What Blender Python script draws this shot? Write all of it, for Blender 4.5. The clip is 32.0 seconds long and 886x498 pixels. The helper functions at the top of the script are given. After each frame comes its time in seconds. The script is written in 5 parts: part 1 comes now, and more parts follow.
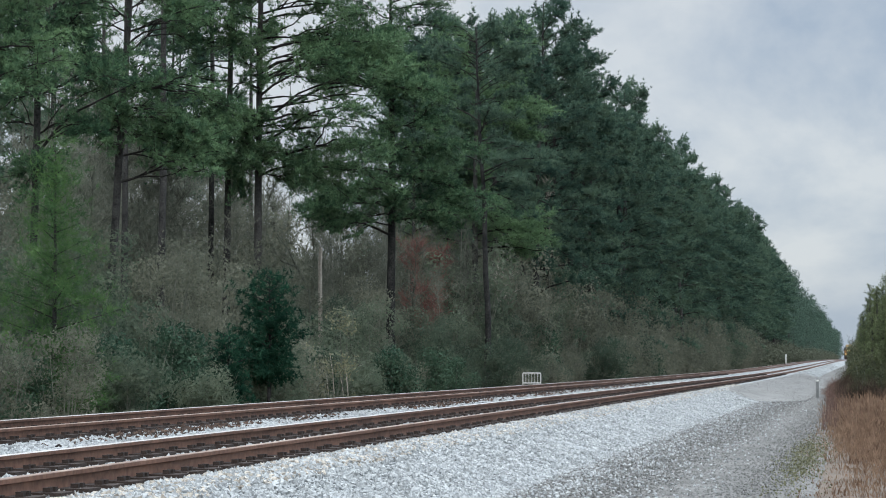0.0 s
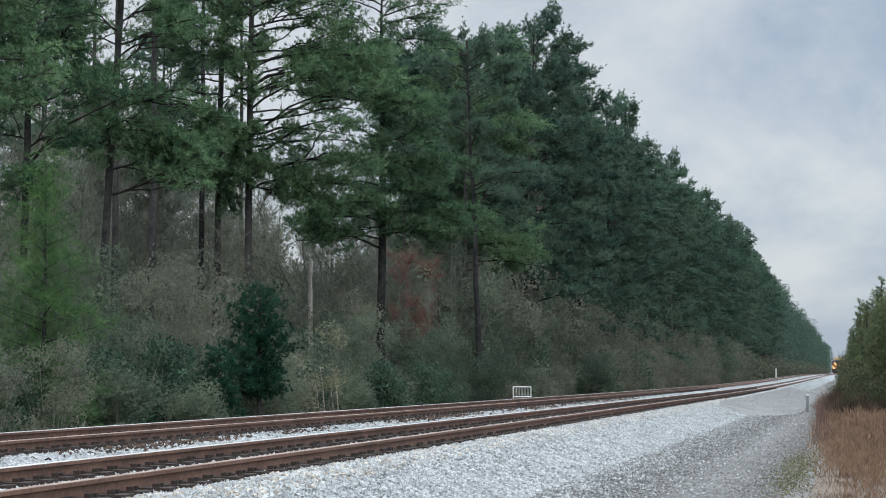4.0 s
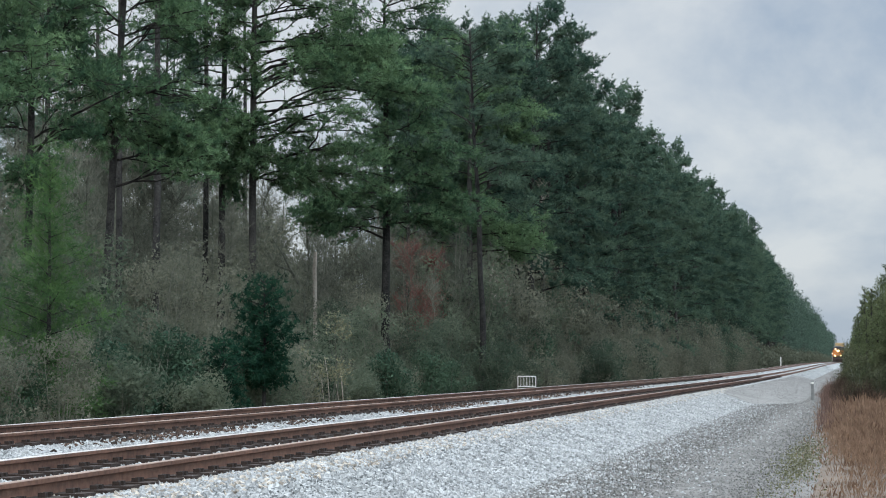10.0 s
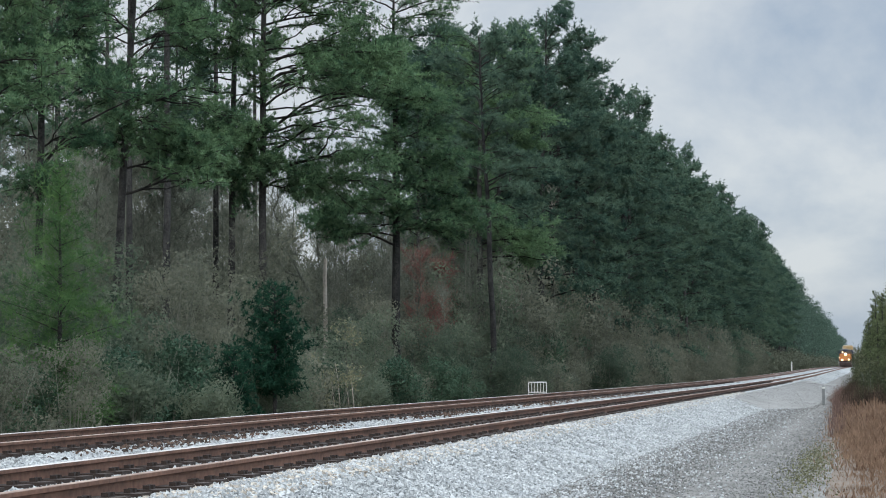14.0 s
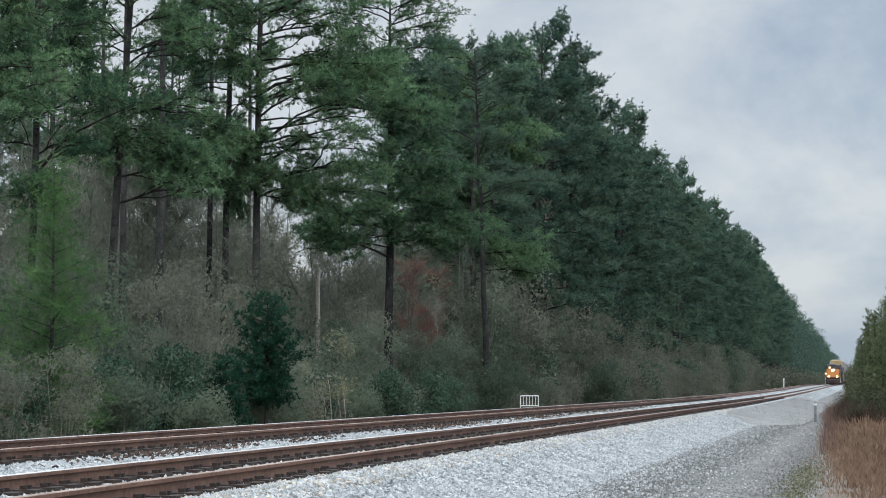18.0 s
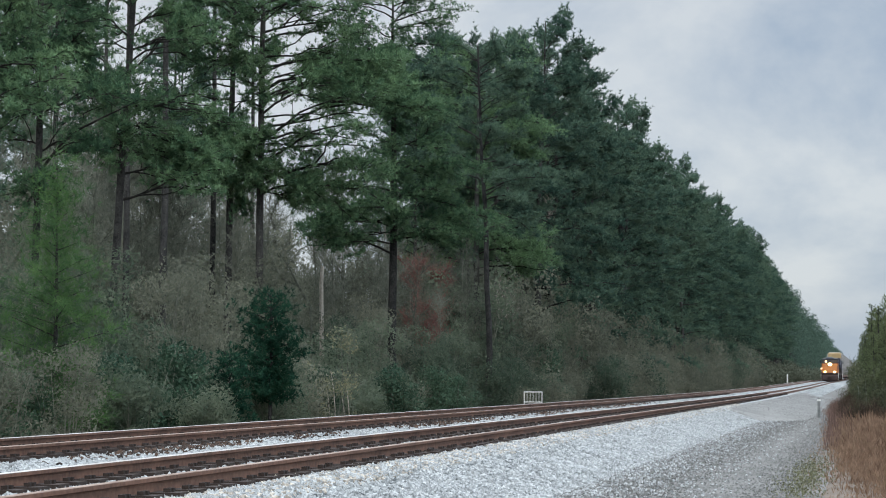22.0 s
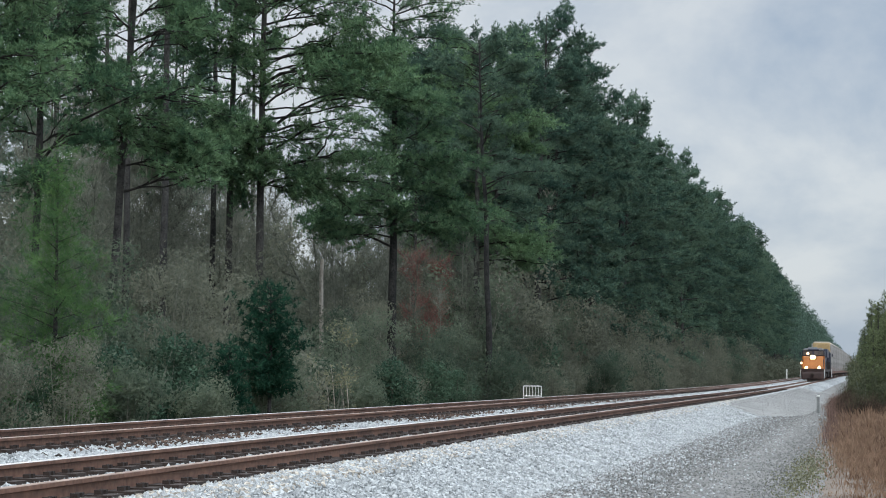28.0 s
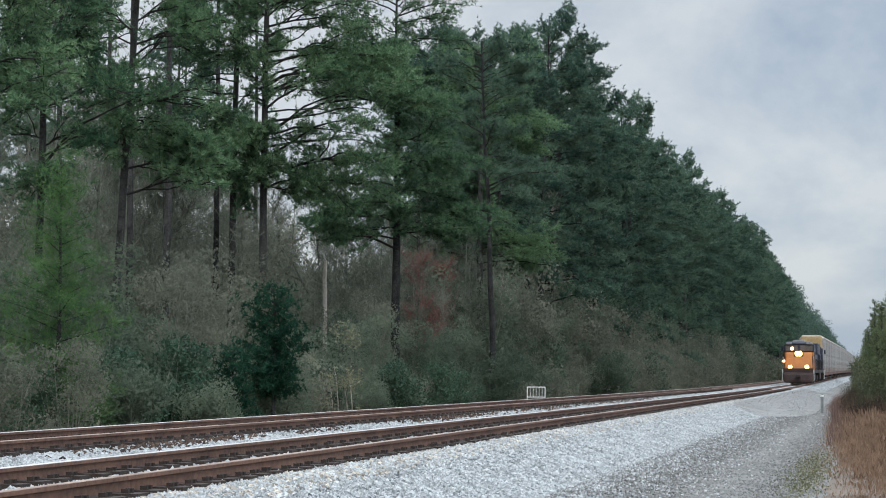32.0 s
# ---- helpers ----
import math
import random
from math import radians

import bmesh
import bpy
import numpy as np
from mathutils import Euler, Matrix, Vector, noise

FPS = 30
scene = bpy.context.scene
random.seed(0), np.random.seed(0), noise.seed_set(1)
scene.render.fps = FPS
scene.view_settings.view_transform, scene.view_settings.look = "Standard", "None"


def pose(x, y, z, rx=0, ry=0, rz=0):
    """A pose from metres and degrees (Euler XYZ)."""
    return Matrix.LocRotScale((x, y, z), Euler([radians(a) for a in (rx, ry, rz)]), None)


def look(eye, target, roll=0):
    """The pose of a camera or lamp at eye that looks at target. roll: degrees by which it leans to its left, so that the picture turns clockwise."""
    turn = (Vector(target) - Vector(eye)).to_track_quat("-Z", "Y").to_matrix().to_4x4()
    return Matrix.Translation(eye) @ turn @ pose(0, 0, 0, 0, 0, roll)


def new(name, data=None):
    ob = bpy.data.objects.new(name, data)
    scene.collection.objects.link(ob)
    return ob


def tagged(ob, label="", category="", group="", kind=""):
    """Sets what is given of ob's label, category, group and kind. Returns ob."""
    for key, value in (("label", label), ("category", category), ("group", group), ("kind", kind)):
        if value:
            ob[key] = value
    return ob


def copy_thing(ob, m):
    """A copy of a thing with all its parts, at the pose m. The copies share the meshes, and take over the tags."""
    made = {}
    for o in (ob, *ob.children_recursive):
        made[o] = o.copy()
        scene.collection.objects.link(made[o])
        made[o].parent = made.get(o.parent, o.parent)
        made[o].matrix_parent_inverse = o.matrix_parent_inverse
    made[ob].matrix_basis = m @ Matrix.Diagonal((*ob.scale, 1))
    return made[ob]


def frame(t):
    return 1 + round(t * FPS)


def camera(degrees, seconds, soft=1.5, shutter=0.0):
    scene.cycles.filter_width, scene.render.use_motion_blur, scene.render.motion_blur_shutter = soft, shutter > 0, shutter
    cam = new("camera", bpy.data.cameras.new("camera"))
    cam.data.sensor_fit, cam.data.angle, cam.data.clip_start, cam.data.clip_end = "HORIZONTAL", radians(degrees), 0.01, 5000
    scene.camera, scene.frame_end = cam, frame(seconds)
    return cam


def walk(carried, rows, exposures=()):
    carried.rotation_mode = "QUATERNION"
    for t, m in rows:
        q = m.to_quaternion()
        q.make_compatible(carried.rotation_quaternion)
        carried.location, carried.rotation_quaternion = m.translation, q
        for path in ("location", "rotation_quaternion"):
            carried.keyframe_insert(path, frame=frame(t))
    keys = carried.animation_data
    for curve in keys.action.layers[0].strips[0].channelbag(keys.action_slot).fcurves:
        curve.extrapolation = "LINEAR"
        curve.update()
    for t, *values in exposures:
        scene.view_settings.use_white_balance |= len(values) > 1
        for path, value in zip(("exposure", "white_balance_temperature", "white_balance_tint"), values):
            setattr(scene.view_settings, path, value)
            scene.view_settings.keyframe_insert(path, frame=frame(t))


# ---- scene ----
cam = camera(25.17, 32.0, soft=1.0)
EYE = Vector((0.0, 0.0, 1.5))


def aim(yaw, pitch, roll):
    """A pose at the eye: degrees to the left of the track's direction, upwards, and of lean."""
    a, b = radians(yaw), radians(pitch)
    return look(EYE, EYE + Vector((-math.sin(a) * math.cos(b), math.cos(a) * math.cos(b), math.sin(b))), roll)


PATH = [
    (0.0, 11.998, 3.249, 0.08), (0.5, 12.0, 3.296, 0.083), (1.0, 11.978, 3.353, 0.06), (1.5, 11.907, 3.446, 0.06),
    (2.0, 11.892, 3.528, 0.056), (2.5, 11.866, 3.622, 0.075), (3.0, 11.822, 3.695, 0.085), (3.5, 11.777, 3.694, 0.1),
    (4.5, 11.66, 3.55, 0.2), (5.5, 11.571, 3.41, 0.265), (6.0, 11.502, 3.391, 0.242), (6.5, 11.485, 3.374, 0.175),
    (7.0, 11.548, 3.35, 0.09), (7.5, 11.628, 3.325, 0.05), (8.0, 11.746, 3.304, 0.01), (8.5, 11.822, 3.265, -0.03),
    (9.0, 11.87, 3.265, -0.045), (9.5, 11.869, 3.297, -0.067), (10.0, 11.842, 3.355, -0.112), (10.5, 11.786, 3.429, -0.145),
    (11.0, 11.739, 3.478, -0.17), (11.5, 11.735, 3.517, -0.178), (12.0, 11.752, 3.561, -0.185), (12.5, 11.807, 3.583, -0.226),
    (13.0, 11.915, 3.57, -0.288), (13.5, 12.034, 3.556, -0.337), (14.0, 12.132, 3.535, -0.348), (14.5, 12.153, 3.534, -0.31),
    (15.5, 12.03, 3.6, -0.09), (16.5, 11.908, 3.711, 0.14), (17.0, 11.932, 3.79, 0.225), (17.5, 11.965, 3.852, 0.285),
    (18.0, 11.948, 3.891, 0.33), (18.5, 11.941, 3.884, 0.352), (19.0, 11.938, 3.851, 0.345), (19.5, 11.943, 3.815, 0.323),
    (20.0, 11.97, 3.778, 0.29), (20.5, 11.995, 3.781, 0.258), (21.0, 12.019, 3.789, 0.22), (21.5, 12.029, 3.792, 0.203),
    (22.0, 12.043, 3.789, 0.217), (22.5, 12.056, 3.785, 0.24), (23.0, 12.068, 3.739, 0.218), (23.5, 12.051, 3.663, 0.185),
    (24.0, 12.042, 3.609, 0.164), (24.5, 12.022, 3.559, 0.153), (25.0, 12.038, 3.534, 0.149), (25.5, 12.048, 3.534, 0.17),
    (26.5, 12.07, 3.565, 0.29), (27.5, 12.073, 3.605, 0.425), (28.0, 12.045, 3.605, 0.515), (28.5, 12.034, 3.6, 0.55),
    (29.0, 12.001, 3.631, 0.528), (29.5, 11.981, 3.697, 0.496), (30.0, 11.98, 3.739, 0.476), (30.5, 11.987, 3.766, 0.453),
    (31.0, 12.032, 3.735, 0.412), (31.5, 12.084, 3.687, 0.365), (32.0, 12.139, 3.643, 0.314)]
walk(cam, [(t, aim(a, b, c)) for t, a, b, c in PATH])

# ---- daylight: a broken overcast ----
scene.view_settings.exposure = 0.14
SUN_UP, SUN_ROUND = radians(52), radians(150)
world = bpy.data.worlds.new("overcast")
scene.world = world
world.use_nodes = True
wn, wl = world.node_tree.nodes, world.node_tree.links
wn.clear()
w_out, w_bg = wn.new("ShaderNodeOutputWorld"), wn.new("ShaderNodeBackground")
w_sky = wn.new("ShaderNodeTexSky")
w_sky.sky_type, w_sky.sun_disc = "NISHITA", False
w_sky.sun_elevation, w_sky.sun_rotation = SUN_UP, SUN_ROUND
w_tc, w_map = wn.new("ShaderNodeTexCoord"), wn.new("ShaderNodeMapping")
w_map.inputs["Scale"].default_value = (1.0, 1.0, 1.45)
w_map.inputs["Location"].default_value = (0.31, 0.0, 0.12)
w_noise = wn.new("ShaderNodeTexNoise")
w_noise.inputs["Scale"].default_value, w_noise.inputs["Detail"].default_value = 8.0, 8.0
w_noise.inputs["Roughness"].default_value, w_noise.inputs["Distortion"].default_value = 0.56, 0.25
w_ramp = wn.new("ShaderNodeValToRGB")
w_ramp.color_ramp.elements[0].position, w_ramp.color_ramp.elements[0].color = 0.37, (0.365, 0.440, 0.540, 1)
w_ramp.color_ramp.elements[1].position, w_ramp.color_ramp.elements[1].color = 0.59, (0.605, 0.645, 0.680, 1)
w_sep, w_zen = wn.new("ShaderNodeSeparateXYZ"), wn.new("ShaderNodeMapRange")
w_zen.inputs["From Min"].default_value, w_zen.inputs["From Max"].default_value = 0.22, 1.0
w_zen.inputs["To Min"].default_value, w_zen.inputs["To Max"].default_value = 1.0, 5.2
w_mul = wn.new("ShaderNodeVectorMath")
w_mul.operation = "SCALE"
w_dim = wn.new("ShaderNodeVectorMath")
w_dim.operation = "SCALE"
w_dim.inputs["Scale"].default_value = 0.10
w_mix = wn.new("ShaderNodeMix")
w_mix.data_type = "RGBA"
w_mix.inputs["Factor"].default_value = 0.88
wl.new(w_tc.outputs["Generated"], w_map.inputs["Vector"])
wl.new(w_map.outputs["Vector"], w_noise.inputs["Vector"])
# the cover is thicker and brighter over the wood, thinner over the line
w_x, w_thick, w_sum = wn.new("ShaderNodeSeparateXYZ"), wn.new("ShaderNodeMapRange"), wn.new("ShaderNodeMath")
w_thick.inputs["From Min"].default_value, w_thick.inputs["From Max"].default_value = -0.30, 0.10
w_thick.inputs["To Min"].default_value, w_thick.inputs["To Max"].default_value = 0.08, -0.06
w_sum.operation = "ADD"
wl.new(w_tc.outputs["Generated"], w_x.inputs["Vector"])
wl.new(w_x.outputs["X"], w_thick.inputs["Value"])
wl.new(w_noise.outputs["Fac"], w_sum.inputs[0])
wl.new(w_thick.outputs["Result"], w_sum.inputs[1])
wl.new(w_sum.outputs[0], w_ramp.inputs["Fac"])
wl.new(w_tc.outputs["Generated"], w_sep.inputs["Vector"])
wl.new(w_sep.outputs["Z"], w_zen.inputs["Value"])
wl.new(w_ramp.outputs["Color"], w_mul.inputs[0])
wl.new(w_zen.outputs["Result"], w_mul.inputs["Scale"])
wl.new(w_sky.outputs["Color"], w_dim.inputs[0])
wl.new(w_dim.outputs["Vector"], w_mix.inputs["A"])
wl.new(w_mul.outputs["Vector"], w_mix.inputs["B"])
wl.new(w_mix.outputs["Result"], w_bg.inputs["Color"])
wl.new(w_bg.outputs["Background"], w_out.inputs["Surface"])
w_bg.inputs["Strength"].default_value = 1.0

sun = new("sun", bpy.data.lights.new("sun", "SUN"))
sun.data.energy, sun.data.angle, sun.data.color = 1.25, radians(20), (1.0, 0.975, 0.93)
sun_from = Vector((math.sin(SUN_ROUND) * math.cos(SUN_UP), math.cos(SUN_ROUND) * math.cos(SUN_UP), math.sin(SUN_UP)))
sun.matrix_world = look(sun_from * 200, (0, 0, 0))


# ---- materials ----
def mat(name, dark, light, scale=6.0, rough=0.8, bump=0.3, metal=0.0, vary=0.0, island=0.0, fine=8.0, emit=None, grain=0.02, gloss=0.5, thin=0.0):
    """A surface of two tones in two scales of noise, with relief; vary: from object to object, island: from piece to piece."""
    m = bpy.data.materials.new(name)
    m.use_nodes = True
    n, l = m.node_tree.nodes, m.node_tree.links
    b = n["Principled BSDF"]
    b.inputs["Roughness"].default_value, b.inputs["Metallic"].default_value = rough, metal
    b.inputs["Specular IOR Level"].default_value = gloss
    tc = n.new("ShaderNodeTexCoord")
    n1, n2, add = n.new("ShaderNodeTexNoise"), n.new("ShaderNodeTexNoise"), n.new("ShaderNodeMath")
    n1.inputs["Scale"].default_value, n1.inputs["Detail"].default_value = scale, 3.0
    n2.inputs["Scale"].default_value, n2.inputs["Detail"].default_value = scale * fine, 4.0
    l.new(tc.outputs["Object"], n1.inputs["Vector"])
    l.new(tc.outputs["Object"], n2.inputs["Vector"])
    add.operation = "ADD"
    l.new(n1.outputs["Fac"], add.inputs[0])
    l.new(n2.outputs["Fac"], add.inputs[1])
    ramp = n.new("ShaderNodeMapRange")
    ramp.inputs["From Min"].default_value, ramp.inputs["From Max"].default_value = 0.72, 1.28
    value = add.outputs[0]
    for amount, kind in ((vary, "ShaderNodeObjectInfo"), (island, "ShaderNodeNewGeometry")):
        if amount:
            info, ma = n.new(kind), n.new("ShaderNodeMath")
            ma.operation = "MULTIPLY_ADD"
            l.new(info.outputs["Random" if vary and kind == "ShaderNodeObjectInfo" else "Random Per Island"], ma.inputs[0])
            ma.inputs[1].default_value = amount
            shift = n.new("ShaderNodeMath")
            shift.operation = "SUBTRACT"
            shift.inputs[1].default_value = amount / 2
            l.new(ma.outputs[0], shift.inputs[0])
            l.new(value, ma.inputs[2])
            value = shift.outputs[0]
    l.new(value, ramp.inputs["Value"])
    mix = n.new("ShaderNodeMix")
    mix.data_type = "RGBA"
    mix.inputs["A"].default_value, mix.inputs["B"].default_value = (*dark, 1), (*light, 1)
    l.new(ramp.outputs["Result"], mix.inputs["Factor"])
    l.new(mix.outputs["Result"], b.inputs["Base Color"])
    if bump:
        bp = n.new("ShaderNodeBump")
        bp.inputs["Strength"].default_value, bp.inputs["Distance"].default_value = bump, grain
        l.new(n2.outputs["Fac"], bp.inputs["Height"])
        l.new(bp.outputs["Normal"], b.inputs["Normal"])
    if thin:
        tr, ms = n.new("ShaderNodeBsdfTranslucent"), n.new("ShaderNodeMixShader")
        ms.inputs["Fac"].default_value = thin
        l.new(mix.outputs["Result"], tr.inputs["Color"])
        l.new(b.outputs["BSDF"], ms.inputs[1])
        l.new(tr.outputs["BSDF"], ms.inputs[2])
        l.new(ms.outputs["Shader"], n["Material Output"].inputs["Surface"])
    if emit:
        b.inputs["Emission Color"].default_value, b.inputs["Emission Strength"].default_value = (*emit[0], 1), emit[1]
    return m


M_DIRT = mat("leaf_litter", (0.05, 0.036, 0.022), (0.16, 0.115, 0.07), 0.6, 0.95, 0.6, fine=14)
M_ROAD = mat("grey_gravel", (0.092, 0.091, 0.086), (0.205, 0.202, 0.192), 0.9, 0.95, 0.6, fine=14, grain=0.04)
M_BED = mat("ballast_bed", (0.13, 0.14, 0.145), (0.46, 0.485, 0.49), 2.0, 0.95, 1.0, fine=12, grain=0.05)
M_STONE = mat("granite_stone", (0.205, 0.218, 0.22), (0.455, 0.475, 0.477), 3.0, 0.85, 0.3, island=0.45)
M_STONE_TAN = mat("stained_stone", (0.24, 0.215, 0.18), (0.52, 0.475, 0.41), 3.0, 0.9, 0.3, island=0.7)
M_SCRAP = mat("rotten_tie_wood", (0.02, 0.014, 0.011), (0.09, 0.055, 0.038), 4.0, 0.95, 0.5, island=0.6)
M_STONE_GREY = mat("dusty_stone", (0.112, 0.112, 0.108), (0.235, 0.235, 0.227), 3.0, 0.9, 0.3, island=0.55)
M_RAMP = mat("crusher_fines", (0.135, 0.136, 0.132), (0.245, 0.243, 0.235), 0.7, 0.95, 0.35, fine=22, grain=0.04)
M_RAIL = mat("rusted_rail", (0.080, 0.040, 0.026), (0.205, 0.106, 0.070), 1.2, 0.75, 0.3, fine=12)
# worn rail top; the sky's sheen on it is put into the pale colour
M_HEAD = mat("worn_railhead_sheen", (0.48, 0.44, 0.41), (0.72, 0.69, 0.66), 0.8, 0.38, 0.05, metal=0.3)
M_DULLHEAD = mat("brown_railhead", (0.20, 0.135, 0.105), (0.36, 0.27, 0.22), 0.8, 0.6, 0.05, metal=0.1)
M_TIE = mat("creosoted_tie", (0.013, 0.010, 0.008), (0.05, 0.038, 0.030), 5.0, 0.9, 0.6, vary=0.4)
M_PLATE = mat("tie_plate_rust", (0.014, 0.010, 0.008), (0.042, 0.027, 0.021), 8.0, 0.9, 0.3)
M_BARK = mat("pine_bark", (0.017, 0.018, 0.018), (0.075, 0.074, 0.071), 2.5, 0.95, 1.0, vary=0.3, fine=7, grain=0.05, gloss=0.2)
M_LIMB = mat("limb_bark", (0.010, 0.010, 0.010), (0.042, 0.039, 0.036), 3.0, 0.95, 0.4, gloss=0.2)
M_PALE = mat("dead_wood", (0.26, 0.23, 0.19), (0.48, 0.44, 0.38), 2.0, 0.9, 0.6)
M_TWIG = mat("bare_twigs", (0.086, 0.096, 0.076), (0.240, 0.252, 0.206), 0.8, 0.95, 0.0, vary=0.4, island=0.1, gloss=0.1, thin=0.3)
M_RED = mat("red_buds", (0.165, 0.086, 0.072), (0.295, 0.160, 0.135), 1.5, 0.9, 0.0, island=0.3, gloss=0.1, thin=0.3)
M_NEEDLE = mat("pine_needles", (0.042, 0.098, 0.056), (0.174, 0.285, 0.145), 0.9, 0.75, 0.0, vary=0.35, island=0.08, fine=4, gloss=0.15, thin=0.22)
# far pines: the haze of distance is put into this flat bluish green
M_FARWOOD = mat("hazed_far_needles", (0.055, 0.094, 0.074), (0.108, 0.162, 0.126), 0.3, 0.9, 0.0, island=0.0, fine=4, gloss=0.0, thin=0.3)
# the pine wall's needles: its shade and bluish haze are put into the green
M_WALLNEEDLE = mat("shaded_wall_needles", (0.041, 0.087, 0.068), (0.142, 0.216, 0.150), 0.9, 0.8, 0.0, vary=0.4, island=0.05, fine=4, gloss=0.1, thin=0.4)
M_PALELEAF = mat("pale_leaves", (0.15, 0.16, 0.10), (0.31, 0.31, 0.20), 1.5, 0.85, 0.0, island=0.3, gloss=0.1, thin=0.4)
M_YOUNG = mat("young_needles", (0.039, 0.094, 0.040), (0.122, 0.216, 0.080), 0.8, 0.8, 0.0, island=0.1, fine=4, gloss=0.12, thin=0.35)
M_CEDAR = mat("cedar_foliage", (0.008, 0.036, 0.024), (0.032, 0.095, 0.056), 1.4, 0.8, 0.0, island=0.1, fine=4, gloss=0.1, thin=0.25)
M_LEAF = mat("shrub_leaves", (0.067, 0.100, 0.072), (0.200, 0.237, 0.170), 0.5, 0.95, 0.0, vary=0.5, island=0.03, fine=4, gloss=0.0, thin=0.6)
M_HEDGE = mat("hedge_leaves", (0.050, 0.061, 0.037), (0.146, 0.158, 0.088), 0.9, 0.85, 0.0, vary=0.4, island=0.12, fine=4, gloss=0.1, thin=0.3)
M_DRYLEAF = mat("winter_leaves", (0.114, 0.125, 0.096), (0.245, 0.256, 0.196), 0.5, 0.95, 0.0, vary=0.35, island=0.03, fine=4, gloss=0.0, thin=0.6)
M_FARBRUSH = mat("distant_brush", (0.066, 0.080, 0.058), (0.150, 0.162, 0.120), 0.4, 0.9, 0.0, island=0.1, fine=4, gloss=0.05, thin=0.4)
M_GRASS = mat("dry_grass", (0.150, 0.093, 0.064), (0.380, 0.262, 0.183), 0.8, 0.9, 0.0, island=0.15, fine=6, gloss=0.1, thin=0.3)
M_WEED = mat("green_weed", (0.10, 0.105, 0.062), (0.19, 0.185, 0.11), 2.0, 0.8, 0.0, island=0.5, gloss=0.1, thin=0.3)
M_THICKET = mat("dark_thicket", (0.032, 0.024, 0.018), (0.105, 0.078, 0.056), 1.0, 0.9, 0.0, vary=0.3, island=0.2, gloss=0.1, thin=0.2)
M_HEDGEPINE = mat("hedge_needles", (0.060, 0.084, 0.043), (0.172, 0.205, 0.106), 0.9, 0.8, 0.0, vary=0.3, island=0.1, fine=4, gloss=0.12, thin=0.3)
M_BRUSH = mat("reddish_brush", (0.11, 0.07, 0.058), (0.26, 0.175, 0.145), 1.0, 0.9, 0.0, vary=0.3, island=0.3, gloss=0.1, thin=0.3)
M_EVERGREEN = mat("evergreen_leaves", (0.026, 0.062, 0.040), (0.088, 0.145, 0.092), 0.6, 0.8, 0.0, vary=0.3, island=0.08, fine=4, gloss=0.15, thin=0.25)
M_CHIP = mat("dark_gravel", (0.075, 0.075, 0.072), (0.19, 0.190, 0.183), 4.0, 0.9, 0.3, island=0.8)
M_VERGE = mat("bare_verge", (0.082, 0.064, 0.049), (0.175, 0.140, 0.110), 1.2, 0.95, 0.4, fine=16)
M_WHITE = mat("white_paint", (0.62, 0.62, 0.60), (0.84, 0.84, 0.82), 4.0, 0.6, 0.1)
M_GREY = mat("grey_post", (0.12, 0.13, 0.13), (0.26, 0.27, 0.27), 5.0, 0.7, 0.2)
# yellow paint, with the headlights' orange glow put into its colour
M_YELLOW = mat("yellow_paint_glow", (0.36, 0.115, 0.016), (0.52, 0.18, 0.026), 1.2, 0.45, 0.05)
M_BLUE = mat("dark_blue_paint", (0.010, 0.014, 0.030), (0.028, 0.034, 0.06), 1.0, 0.45, 0.05)
M_BLACK = mat("black_underframe", (0.010, 0.008, 0.007), (0.034, 0.022, 0.017), 3.0, 0.85, 0.2)
M_GLASS = mat("cab_glass", (0.07, 0.065, 0.06), (0.15, 0.135, 0.12), 1.0, 0.08, 0.0)
M_PLOW = mat("rusty_plow", (0.016, 0.008, 0.007), (0.046, 0.022, 0.017), 1.5, 0.8, 0.2)
M_RACK = mat("galvanised_panel", (0.21, 0.207, 0.202), (0.39, 0.384, 0.376), 1.3, 0.6, 0.15, metal=0.1, vary=0.5)
M_RACKROOF = mat("tan_roof", (0.34, 0.29, 0.22), (0.52, 0.46, 0.37), 0.8, 0.6, 0.1)
M_RACKEND = mat("faded_yellow_steel", (0.34, 0.23, 0.10), (0.50, 0.37, 0.19), 1.0, 0.6, 0.1)
M_RACKRED = mat("brown_steel", (0.10, 0.05, 0.035), (0.20, 0.10, 0.07), 1.5, 0.7, 0.1)
M_LAMP = mat("lit_headlight", (0.9, 0.9, 0.85), (0.95, 0.92, 0.88), 3.0, 0.3, 0.0, emit=((1.0, 0.66, 0.21), 5.0))
M_GLOW = mat("lit_marker", (0.9, 0.7, 0.5), (0.95, 0.8, 0.6), 3.0, 0.3, 0.0, emit=((1.0, 0.55, 0.30), 3.0))


# ---- mesh helpers ----
def poly_mesh(name, verts, faces, material, smooth=False):
    """A mesh of faces with the same number of corners, from arrays."""
    v, f = np.asarray(verts, np.float32), np.asarray(faces, np.int32)
    me = bpy.data.meshes.new(name)
    k = f.shape[1]
    me.vertices.add(len(v))
    me.vertices.foreach_set("co", v.ravel())
    me.loops.add(f.size)
    me.loops.foreach_set("vertex_index", f.ravel())
    me.polygons.add(len(f))
    me.polygons.foreach_set("loop_start", np.arange(0, f.size, k, dtype=np.int32))
    me.polygons.foreach_set("use_smooth", np.full(len(f), smooth))
    me.update(calc_edges=True)
    me.validate()
    me.materials.append(material)
    return me


